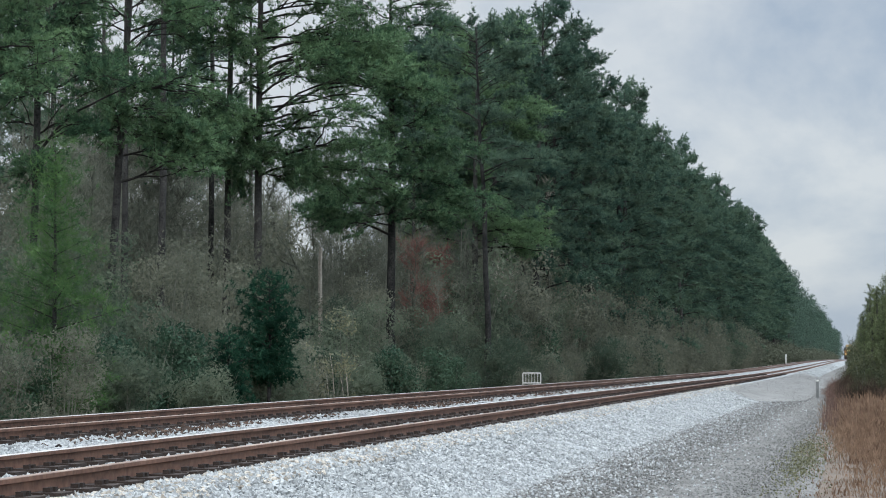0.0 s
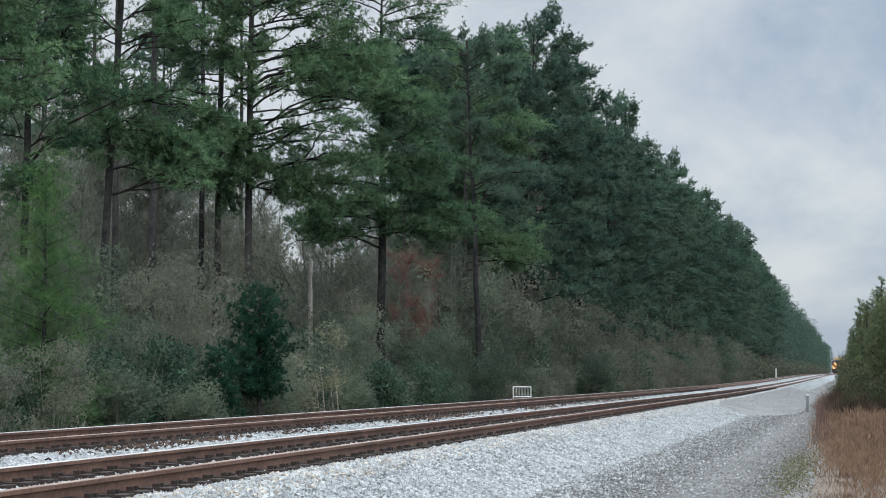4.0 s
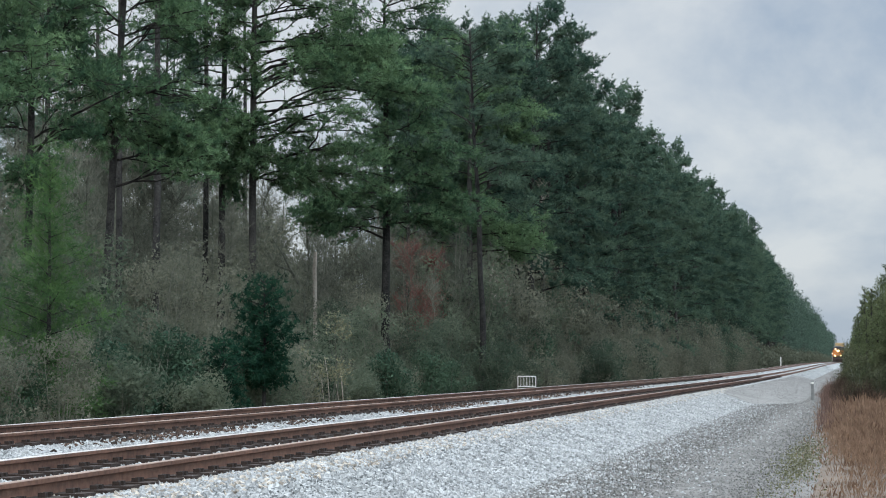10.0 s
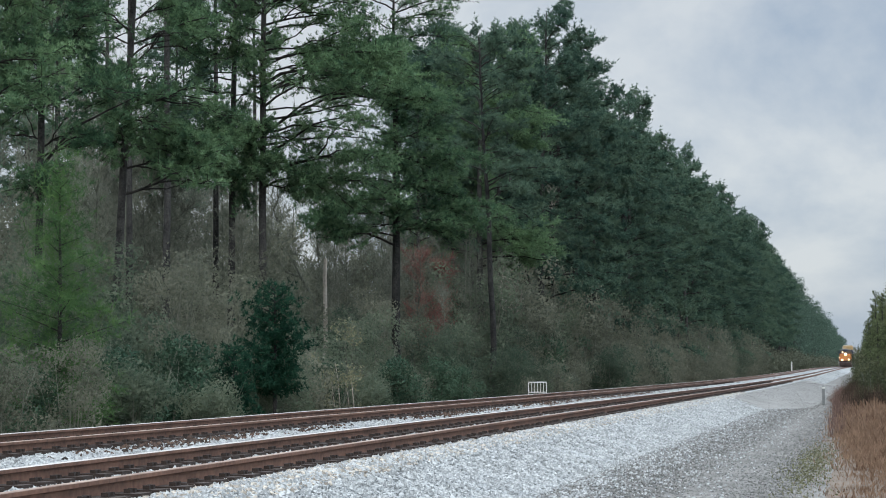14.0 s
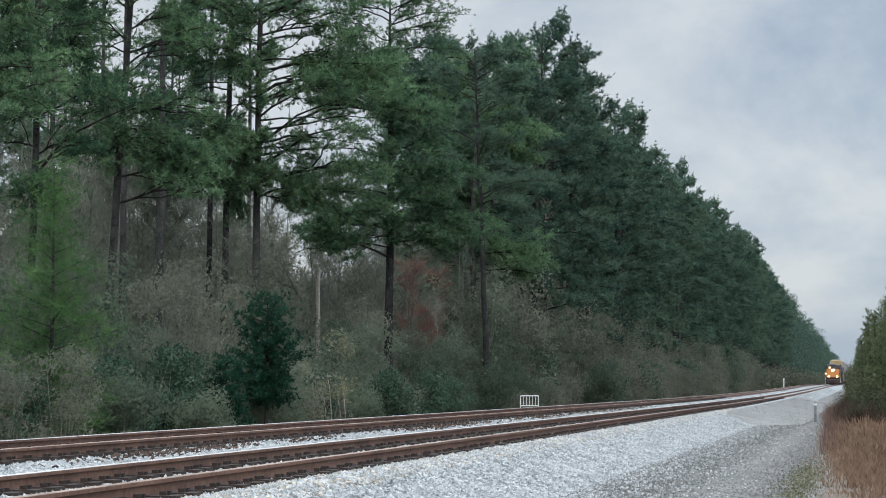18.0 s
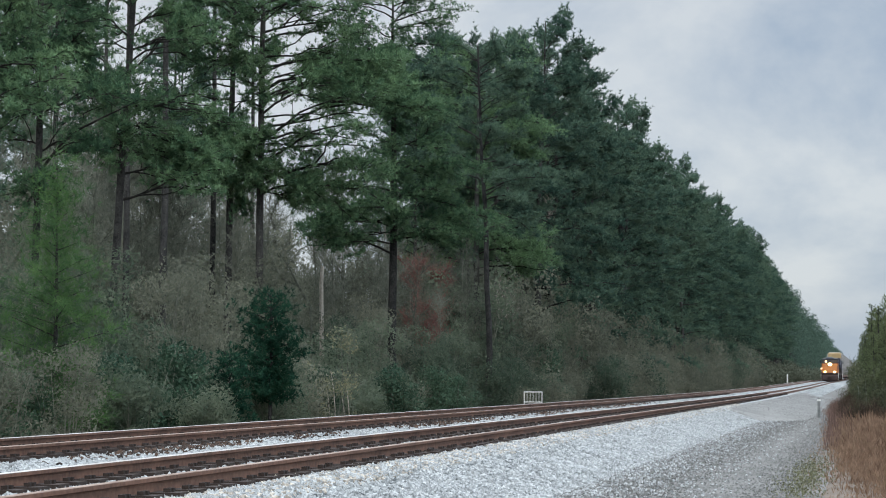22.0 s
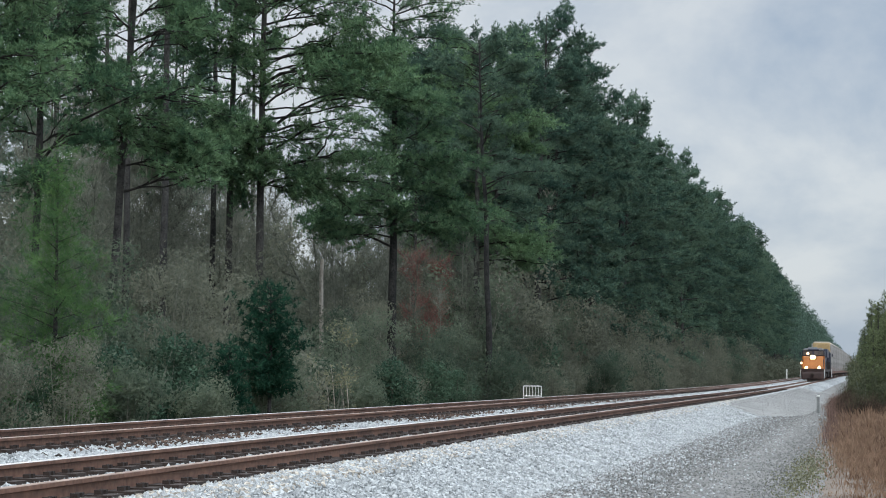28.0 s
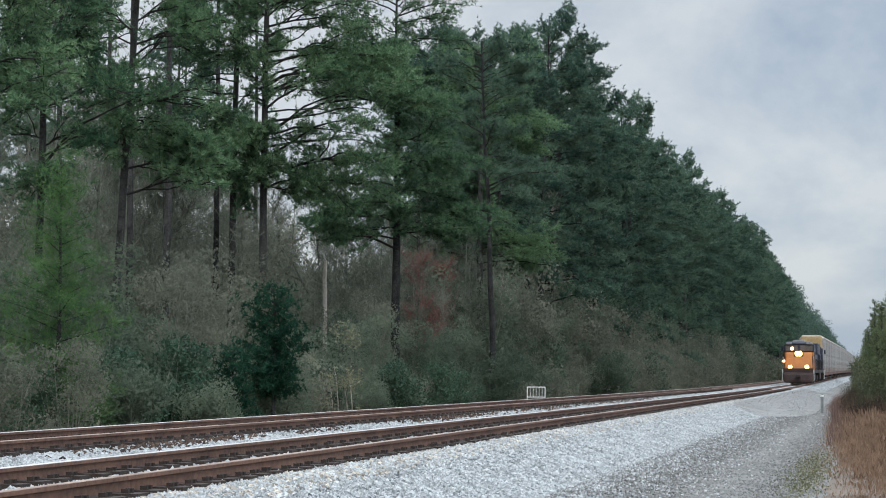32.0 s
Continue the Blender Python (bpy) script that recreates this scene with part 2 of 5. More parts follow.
class Shape:
    """Gathers tubes and boxes of quads for one mesh."""

    def __init__(self):
        self.v, self.f, self.n = [], [], 0

    def add(self, verts, faces):
        self.v.append(np.asarray(verts, float))
        self.f.append(np.asarray(faces, int) + self.n)
        self.n += len(verts)
        return self

    def tube(self, points, radii, sides=5):
        p, r = np.asarray(points, float), np.asarray(radii, float)
        d = np.gradient(p, axis=0)
        d /= np.linalg.norm(d, axis=1)[:, None] + 1e-9
        ref = np.array([0.0, 0.0, 1.0]) if abs(d[:, 2]).mean() < 0.8 else np.array([1.0, 0.0, 0.0])
        a = np.cross(d, ref)
        a /= np.linalg.norm(a, axis=1)[:, None] + 1e-9
        b = np.cross(d, a)
        w = np.linspace(0, 2 * np.pi, sides, endpoint=False)
        ring = p[:, None] + r[:, None, None] * (np.cos(w)[None, :, None] * a[:, None] + np.sin(w)[None, :, None] * b[:, None])
        n, i = len(p), np.arange(sides)
        f = [np.stack([k * sides + i, k * sides + (i + 1) % sides, (k + 1) * sides + (i + 1) % sides, (k + 1) * sides + i], 1) for k in range(n - 1)]
        return self.add(ring.reshape(-1, 3), np.concatenate(f))

    def box(self, lo, hi):
        (x0, y0, z0), (x1, y1, z1) = lo, hi
        v = [(x, y, z) for z in (z0, z1) for y in (y0, y1) for x in (x0, x1)]
        return self.add(v, [(0, 2, 3, 1), (4, 5, 7, 6), (0, 1, 5, 4), (2, 6, 7, 3), (0, 4, 6, 2), (1, 3, 7, 5)])

    def mesh(self, name, material, smooth=False):
        return poly_mesh(name, np.concatenate(self.v), np.concatenate(self.f), material, smooth)


def part(name, data, parent, label=""):
    """Links mesh data as one object under a thing or a part."""
    ob = new(name, data)
    ob.parent = parent
    return tagged(ob, label=label)


def bevelled(name, material, lo, hi, width=0.03, taper=None):
    """A box with rounded edges; taper moves the upper corners: (x, y-front, y-back)."""
    bm = bmesh.new()
    bmesh.ops.create_cube(bm, size=1.0)
    for v in bm.verts:
        up = v.co.z > 0
        front = v.co.y < 0
        v.co = Vector([lo[i] + (v.co[i] + 0.5) * (hi[i] - lo[i]) for i in range(3)])
        if taper and up:
            v.co.x *= taper[0]
            v.co.y += taper[1] if front else taper[2]
    bmesh.ops.bevel(bm, geom=list(bm.edges), offset=width, segments=2, affect="EDGES", profile=0.5)
    me = bpy.data.meshes.new(name)
    bm.to_mesh(me)
    bm.free()
    me.materials.append(material)
    return me


# ---- the line of the railway: a gentle grade and sway ----
RISE = ([-60, 110, 150, 212, 268, 317, 360, 423, 504, 585, 634, 731, 1700], [0, 0, .03, .14, .38, .64, .87, 1.14, 1.38, 1.58, 1.72, 1.85, 2.3])
SWAY = ([-60, 90, 130, 212, 265, 317, 423, 585, 731, 1700], [0, 0, -.08, -.38, -.25, 0, .45, .9, .95, 1.4])


def rise(y):
    y = np.asarray(y, float)
    return np.mean([np.interp(y + d, *RISE) for d in (-24, -12, 0, 12, 24)], axis=0)


def sway(y):
    y = np.asarray(y, float)
    return np.mean([np.interp(y + d, *SWAY) for d in (-24, -12, 0, 12, 24)], axis=0)


RAIL_Z = 0.656
NEAR_TRACK, FAR_TRACK = -6.833, -11.313
LONG = np.unique(np.concatenate([np.arange(-40, 130, 1.0), np.arange(130, 330, 4.0), np.arange(330, 1701, 20.0)]))


def strip(name, section, ys, material, wave=0.0, seed=1):
    """A sheet along the line: section gives (x, z) across."""
    rng = np.random.default_rng(seed)
    s = np.asarray(section, float)
    ys = np.asarray(ys, float)
    x = s[None, :, 0] + sway(ys)[:, None]
    z = s[None, :, 1] + rise(ys)[:, None] + rng.normal(0, 1, (len(ys), len(s))) * wave
    v = np.stack([x, np.broadcast_to(ys[:, None], x.shape), z], -1).reshape(-1, 3)
    n, k = len(ys), len(s)
    i = (np.arange(n - 1)[:, None] * k + np.arange(k - 1)[None]).ravel()
    return poly_mesh(name, v, np.stack([i, i + 1, i + k + 1, i + k], 1), material, True)


# ground: one sheet out to the horizon
xs = [-2500, -600, -200, -80, -50, -36, -28, -22, -19, -16.5, -15, -13.6, -12.6, -9, -5.6, -4.6, -3.9, -2.5, -1.2, -0.4, 0.6, 2, 5, 12, 40, 150, 600, 2500]
zs = [0.2, 0.2, 0.2, 0.15, 0.1, 0.05, 0, -0.05, -0.12, -0.3, -0.3, 0.0, 0.15, 0.2, 0.12, 0.0, -0.14, -0.14, -0.14, -0.10, -0.05, -0.02, 0.05, 0.05, 0.1, 0.1, 0.2, 0.3]
ys = np.concatenate([[-2500, -600, -150], LONG, [2100, 3000, 4800]])
ground = tagged(new("ground", strip("ground", list(zip(xs, zs)), ys, M_DIRT, 0.012)), "brown leaf litter and earth beside the railway", "ground", kind="structure")
road = tagged(new("road", strip("road", [(-4.5, -0.02), (-3.9, 0.005), (-3.0, -0.005), (-2.0, 0.012), (-1.2, 0.0), (-0.55, 0.02), (-0.25, -0.03)], LONG, M_ROAD, 0.0)),
              "grey gravel service road beside the track", "gravel road", kind="structure")
tagged(new("verge", strip("verge", [(-0.75, -0.01), (-0.5, 0.026), (0.4, 0.035), (1.6, 0.055), (3.0, 0.07), (3.4, 0.0)], LONG, M_VERGE, 0.006, 5)), "tan bare soil under the dry grass", "verge", kind="structure")
BED = [(-14.2, -0.32), (-12.85, 0.42), (-12.65, 0.44), (-12.2, 0.455), (-12.0, 0.47), (-10.65, 0.47), (-10.5, 0.47), (-9.9, 0.45), (-9.4, 0.43), (-8.8, 0.43), (-8.2, 0.45),
       (-7.72, 0.47), (-7.5, 0.472), (-6.2, 0.472), (-6.02, 0.474), (-5.5, 0.47), (-5.3, 0.43), (-4.7, 0.22), (-4.1, 0.02), (-3.8, -0.04)]
bed = tagged(new("ballast_bed", strip("ballast_bed", BED, LONG, M_BED, 0.012, 2)), "pale grey crushed stone bed under both tracks", "ballast", kind="structure")


# ramp of fines where vehicles climb to the track
def ramp_z(x, y):
    """Height of the ramp's surface, from the foot of the ballast up to the ends of the ties."""
    a = np.clip(np.minimum((y - 76) / 5.0, (190 - y) / 40.0), 0, 1)
    low = np.interp(x, [-5.5, -5.3, -4.7, -4.1, -3.8], [0.46, 0.44, 0.22, 0.02, 0.0]) - 0.02
    high = 0.47 - 0.47 * np.clip((x + 5.45) / 3.2, 0, 1) ** 1.15
    return low + (high - low) * a + 0.012 * (a > 0)


def ramp_mesh():
    nx = 13
    y, x = np.meshgrid(np.linspace(76, 190, 115), np.linspace(-5.45, -2.25, nx), indexing="ij")
    z = ramp_z(x, y) + rise(y)
    i = (np.arange(114)[:, None] * nx + np.arange(nx - 1)[None]).ravel()
    return poly_mesh("gravel_ramp", np.stack([x + sway(y), y, z], -1).reshape(-1, 3), np.stack([i, i + 1, i + nx + 1, i + nx], 1), M_RAMP, True)


tagged(new("gravel_ramp", ramp_mesh()), "smooth tan-grey gravel ramp up to the track", "ramp", kind="structure")


# ---- tracks: each with two rails and its ties ----
def rail_mesh(x0, head):
    prof = [(-0.07, -0.18), (-0.07, -0.168), (-0.012, -0.15), (-0.009, -0.05), (-0.036, -0.04), (-0.036, -0.006), (-0.030, 0.0),
            (0.030, 0.0), (0.036, -0.006), (0.036, -0.04), (0.009, -0.05), (0.012, -0.15), (0.07, -0.168), (0.07, -0.18)]
    me = strip("rail", [(x0 + a, RAIL_Z + b) for a, b in prof], LONG, M_RAIL)
    me.materials.append(head)
    k = len(prof) - 1
    me.polygons.foreach_set("material_index", np.array([1 if i % k in (5, 6, 7) else 0 for i in range(len(me.polygons))], np.int32))
    me.polygons.foreach_set("use_smooth", np.zeros(len(me.polygons), bool))
    return me


def tie_mesh():
    s = Shape().box((-1.30, -0.115, -0.17), (1.30, 0.115, 0.0))
    return s.mesh("tie", M_TIE)


def plate_mesh():
    s = Shape().box((-0.27, -0.13, 0.0), (0.27, 0.13, 0.075))
    for sx in (-0.13, 0.13):
        for sy in (-0.05, 0.05):
            s.box((sx - 0.03, sy - 0.022, 0.075), (sx + 0.03, sy + 0.022, 0.11))
    return s.mesh("tie_plate", M_PLATE)


TIE, PLATE = tie_mesh(), plate_mesh()


def track(centre, first, label, seed):
    rng = np.random.default_rng(seed)
    t = tagged(new("railway_track"), label, "railway track", "parallel tracks")
    part("rail", rail_mesh(centre - 0.7525, M_HEAD), t, "rust-brown steel rail with a worn top, its bright sheen painted on")
    part("rail", rail_mesh(centre + 0.7525, M_DULLHEAD), t, "rust-brown steel rail with a dull brown top")
    rest = Shape()
    for i in range(620):
        y = first + 0.495 * i + rng.normal(0, 0.012)
        x, z = centre + float(sway(y)), RAIL_Z - 0.205 + float(rise(y))
        if i < 300:
            tie = part("tie", TIE, t)
            tie.matrix_basis = pose(x + rng.normal(0, 0.02), y, z, 0, 0, rng.normal(0, 0.5))
            for dx in (-0.7525, 0.7525):
                part("tie_plate", PLATE, tie).matrix_basis = pose(dx, 0, 0)
        else:
            rest.box((x - 1.3, y - 0.115, z - 0.17), (x + 1.3, y + 0.115, z))
    tagged(part("tie", rest.mesh("tie_rest", M_TIE), t), kind="stuff")
    return t


track(NEAR_TRACK, 9.0, "rusty railway track on dark ties in pale ballast", 3)
track(FAR_TRACK, 9.0, "rusty empty railway track running beside the wood", 4)


# ---- loose stones ----
def stones(name, spots, size, material, label, seed):
    """Chipped lumps, eight corners each, in one sheet."""
    rng = np.random.default_rng(seed)
    n = len(spots)
    octa = np.array([(1, 0, 0), (-1, 0, 0), (0, 1, 0), (0, -1, 0), (0, 0, 1), (0, 0, -1)], float)
    tri = np.array([(0, 2, 4), (2, 1, 4), (1, 3, 4), (3, 0, 4), (2, 0, 5), (1, 2, 5), (3, 1, 5), (0, 3, 5)])
    q = rng.normal(size=(n, 3, 3))
    q, _ = np.linalg.qr(q)
    v = octa[None] * rng.uniform(0.6, 1.35, (n, 6, 1)) * (size * rng.uniform(0.55, 1.3, (n, 1, 1))) * np.array([1, 1, 0.75])
    v = np.einsum("nij,nkj->nki", q, v) + np.asarray(spots)[:, None]
    f = (tri[None] + 6 * np.arange(n)[:, None, None]).reshape(-1, 3)
    return tagged(new(name, poly_mesh(name, v.reshape(-1, 3), f, material)), label, "stones", kind="stuff")


def bed_z(x, y):
    return np.interp(x, *zip(*BED)) + rise(y)


def scatter(n, x0, x1, y0, y1, seed, power=1.0):
    rng = np.random.default_rng(seed)
    u = rng.random(n)
    y = y0 * (y1 / y0) ** (u ** power)
    return rng.uniform(x0, x1, n), y


x, y = scatter(45000, -6.02, -3.75, 13, 80, 5)
p1 = np.stack([x, y, bed_z(x, y) + 0.004], 1)
x, y = scatter(27000, -10.55, -7.7, 13, 120, 6)
p2 = np.stack([x, y, bed_z(x, y) + 0.004], 1)
x, y = scatter(4000, -5.65, -3.75, 168, 330, 7)
p3 = np.stack([x + sway(y), y, bed_z(x, y) + 0.01], 1)
x, y = scatter(24000, -7.9, -5.3, 12, 90, 25)
p4 = np.stack([x, y, bed_z(x, y) + 0.002], 1)
x, y = scatter(14000, -12.5, -10.2, 18, 100, 26)
p5 = np.stack([x, y, bed_z(x, y) + 0.002], 1)
stones("ballast_stones", np.concatenate([p1, p2, p3, p4, p5]), 0.033, M_STONE, "pale grey crushed granite ballast, loose and angular", 8)
x, y = scatter(54000, -4.3, -0.3, 15, 150, 9)
keep = np.random.default_rng(10).random(len(x)) < np.interp(x, [-4.3, -3.4, -2.4, -1.0, -0.6], [0.95, 0.85, 0.75, 0.7, 0.8])
stones("road_stones", np.stack([x + sway(y), y, 0.008 + rise(y)], 1)[keep], 0.017, M_STONE_GREY, "scattered grey stones on the gravel road", 11)
x, y = scatter(15000, -4.3, -0.4, 15, 110, 27)
stones("road_chips", np.stack([x, y, np.full(len(x), 0.006)], 1), 0.016, M_CHIP, "dark grey chips in the surface of the gravel road", 28)
x, y = scatter(17000, -4.2, -1.6, 15, 90, 12, 1.1)
stones("strayed_ballast", np.stack([x, y, np.full(len(x), 0.012)], 1)[np.random.default_rng(13).random(17000) < np.interp(x, [-4.2, -3.5, -2.8, -1.6], [1.0, 0.6, 0.2, 0.03])], 0.025, M_STONE,
       "pale ballast stones strayed onto the gravel road", 14)
x, y = scatter(4600, -6.05, -5.2, 12, 90, 16)
stones("stained_ballast", np.stack([x, y, bed_z(x, y) + 0.012], 1), 0.03, M_STONE_TAN, "tan-stained ballast along the ends of the ties", 17)
rng = np.random.default_rng(18)
y = np.concatenate([rng.normal(m, w, n) for m, w, n in ((28.5, 2.0, 300), (35, 1.0, 60), (48, 3.0, 300), (62, 3, 150), (80, 8, 250))])
x = rng.normal(-10.0, 0.16, len(y))
stones("tie_scraps", np.stack([x, y, bed_z(x, y) + 0.012], 1), 0.05, M_SCRAP, "dark rotten scraps of wood on the ballast between tracks", 19)
rng = np.random.default_rng(22)
x, y = rng.uniform(-5.3, -1.2, 5500), rng.uniform(75, 175, 5500)
stones("ramp_stones", np.stack([x + sway(y), y, np.maximum(ramp_z(x, y), 0.0) + rise(y) + 0.004], 1), 0.017, M_STONE_GREY, "small grey stones pressed into the gravel ramp", 23)


# ---- plants ----
def sphere_dirs(rng, n):
    d = rng.normal(size=(n, 3))
    return d / np.linalg.norm(d, axis=1)[:, None]


def tufts(rng, centres, axes, size, count, width, along=0.55):
    """Needle brushes: thin triangles that fan out round an axis."""
    n = len(centres)
    d = sphere_dirs(rng, n * count).reshape(n, count, 3) + along * np.asarray(axes)[:, None]
    d /= np.linalg.norm(d, axis=2)[..., None]
    length = size * rng.uniform(0.65, 1.2, (n, count, 1))
    side = np.cross(d, sphere_dirs(rng, n * count).reshape(n, count, 3))
    side /= np.linalg.norm(side, axis=2)[..., None] + 1e-9
    side *= width * 0.5
    c = np.asarray(centres)[:, None]
    v = np.stack([c - side, c + side, c + d * length], 2)
    return v.reshape(-1, 3)


def leaves(rng, centres, size, outward=None):
    """Single small leaves, each a diamond of two triangles; outward: the way that they tend to face."""
    n = len(centres)
    face = sphere_dirs(rng, n) * 0.75 + (0 if outward is None else outward)
    a = np.cross(face, sphere_dirs(rng, n))
    a /= np.linalg.norm(a, axis=1)[:, None] + 1e-9
    b = np.cross(a, face)
    b /= np.linalg.norm(b, axis=1)[:, None] + 1e-9
    s = (size * rng.uniform(0.6, 1.4, (n, 1)))
    c = np.asarray(centres)
    v = np.stack([c - a * s, c + b * s * 0.5, c + a * s, c - b * s * 0.5], 1)
    return v.reshape(-1, 3)


def blades(rng, roots, tips, width):
    """Flat slivers from root to tip, for the finest twigs."""
    d = tips - roots
    side = np.cross(d, sphere_dirs(rng, len(d)))
    side *= width * 0.5 / (np.linalg.norm(side, axis=1)[:, None] + 1e-9)
    v = np.stack([roots - side, roots + side, tips + side * 0.4, tips - side * 0.4], 1).reshape(-1, 3)
    return v, np.arange(len(v)).reshape(-1, 4)


UP = np.array([0.0, 0.0, 1.0])


def on_curve(pts, q):
    """Points at the shares q of a polyline."""
    s = np.linspace(0, 1, len(pts))
    return np.stack([np.interp(q, s, pts[:, j]) for j in range(3)], 1)


def sprays(rng, wood, pts, start, thick, dense, per=5, reach=0.75, candles=0):
    """Twigs that fan out from a limb, from the share `start` of it on, each with a row of tufts; thick: half the height of the mass.
    Adds the twigs to the wood; returns the places and axes of the tufts."""
    run = pts[-1] - pts[0]
    length = np.linalg.norm(run)
    along = run / (length + 1e-9)
    side = np.cross(along, UP)
    side /= np.linalg.norm(side) + 1e-9
    n = max(3, int(dense * (1 - start) * length * thick / 0.5))
    root = on_curve(pts, np.clip(start + (1 - start) * rng.random(n) ** 0.85, 0, 1))
    d = along * rng.uniform(0.1, 0.9, (n, 1)) + side * (rng.choice([-1, 1], n) * rng.uniform(0.3, 1.0, n))[:, None]
    tip = root + d * (reach * rng.uniform(0.35, 1.1, (n, 1))) + UP * (rng.normal(0.12, 0.5, (n, 1)) * thick)
    if candles:
        top = on_curve(pts, rng.uniform(0.55, 1.0, candles))
        root, tip = np.concatenate([root, top]), np.concatenate([tip, top + rng.normal(0, 0.16, (candles, 3)) + UP * rng.uniform(0.35, 0.85, (candles, 1))])
    wood.add(*blades(rng, root, tip, 0.022))
    q = np.linspace(0.38, 1.0, per)[None, :, None]
    cs = root[:, None] + (tip - root)[:, None] * q + rng.normal(0, 0.055, (len(root), per, 3))
    ax = (tip - root) / (np.linalg.norm(tip - root, axis=1)[:, None] + 1e-9) * 0.6 + UP * 0.55
    return cs.reshape(-1, 3), np.repeat(ax, per, 0)


def trunk_line(rng, height, lean, wander=0.08):
    zz = np.linspace(-0.3, height, 13)
    bend = np.cumsum(rng.normal(0, wander, (13, 2)), axis=0)
    tx, ty = lean[0] * zz + bend[:, 0] * 0.7, lean[1] * zz + bend[:, 1] * 0.7
    return zz, tx - tx[0], ty - ty[0]


def trunk_shape(zz, tx, ty, height, radius):
    return Shape().tube(np.stack([tx, ty, zz], 1), np.interp(zz, [-0.3, 0.5, height * 0.6, height], [radius * 1.25, radius, radius * 0.6, 0.03]), 8)


def limb_curve(rng, base, run, bow, wander=0.05):
    """A limb from its base on the trunk: rises early, then levels out."""
    s = np.linspace(0, 1, 8)[:, None]
    wig = np.cumsum(rng.normal(0, wander, (8, 3)), axis=0) * np.linalg.norm(run) * 0.4
    return base + run * s + UP * (bow * np.sin(np.pi * s)) + wig - wig[0]


def pine_data(seed, height=25.0, crown=6.0, spread=5.0, limbs=40, dense=10.0, thick=0.55, size=0.27, needles=8, width=0.05, radius=0.24, face=0.0, taper=(2.0, 0.74), climb=1.0, crowd=0.95, reach=0.9, needle=None):
    """Trunk, limbs and needle crown of a tall loblolly-like pine.
    face: how far the limbs reach out to the open side (+x)."""
    rng = np.random.default_rng(seed)
    zz, tx, ty = trunk_line(rng, height, rng.normal(0, 0.014, 2), 0.11)
    boughs, cs, ax = [], [], []
    for i in range(limbs):
        wood = Shape()
        u = (i + rng.random()) / limbs
        h = crown + (height - crown - 0.3) * u ** crowd
        az = rng.uniform(0, 2 * np.pi)
        if i % 3 == 0:
            az = rng.normal(-1.1, 0.5)
        elif rng.random() < face:
            az = rng.normal(0, 1.0)
        out = spread * (1 - u ** taper[0] * taper[1]) * rng.uniform(0.55, 1.1) * (1 + 0.25 * face * math.cos(az))
        up = np.interp(u, [0, 0.5, 1], [0.0, 0.35, 0.9]) * climb + rng.normal(0, 0.14)
        base = np.array([np.interp(h, zz, tx), np.interp(h, zz, ty), h])
        pts = limb_curve(rng, base, np.array([np.cos(az) * out, np.sin(az) * out, up * out]), 0.10 * out)
        bough_r = radius * np.interp(u, [0, 1], [0.30, 0.12]) * (0.35 + 0.65 * out / spread)
        wood.tube(pts, np.linspace(bough_r, 0.014, 8), 4)
        c, a = sprays(rng, wood, pts, 0.28, thick, dense, reach=reach, candles=0 if u < 0.55 else 4)
        cs.append(c)
        ax.append(a)
        boughs.append(wood)
    v = tufts(rng, np.concatenate(cs), np.concatenate(ax), size, needles, width, 1.0)
    return trunk_shape(zz, tx, ty, height, radius).mesh("trunk", M_BARK, True), boughs, poly_mesh("crown", v, np.arange(len(v)).reshape(-1, 3), needle or M_NEEDLE)


ACROSS, AWAY = np.array([0.978, 0.209, 0.0]), np.array([-0.209, 0.978, 0.0])


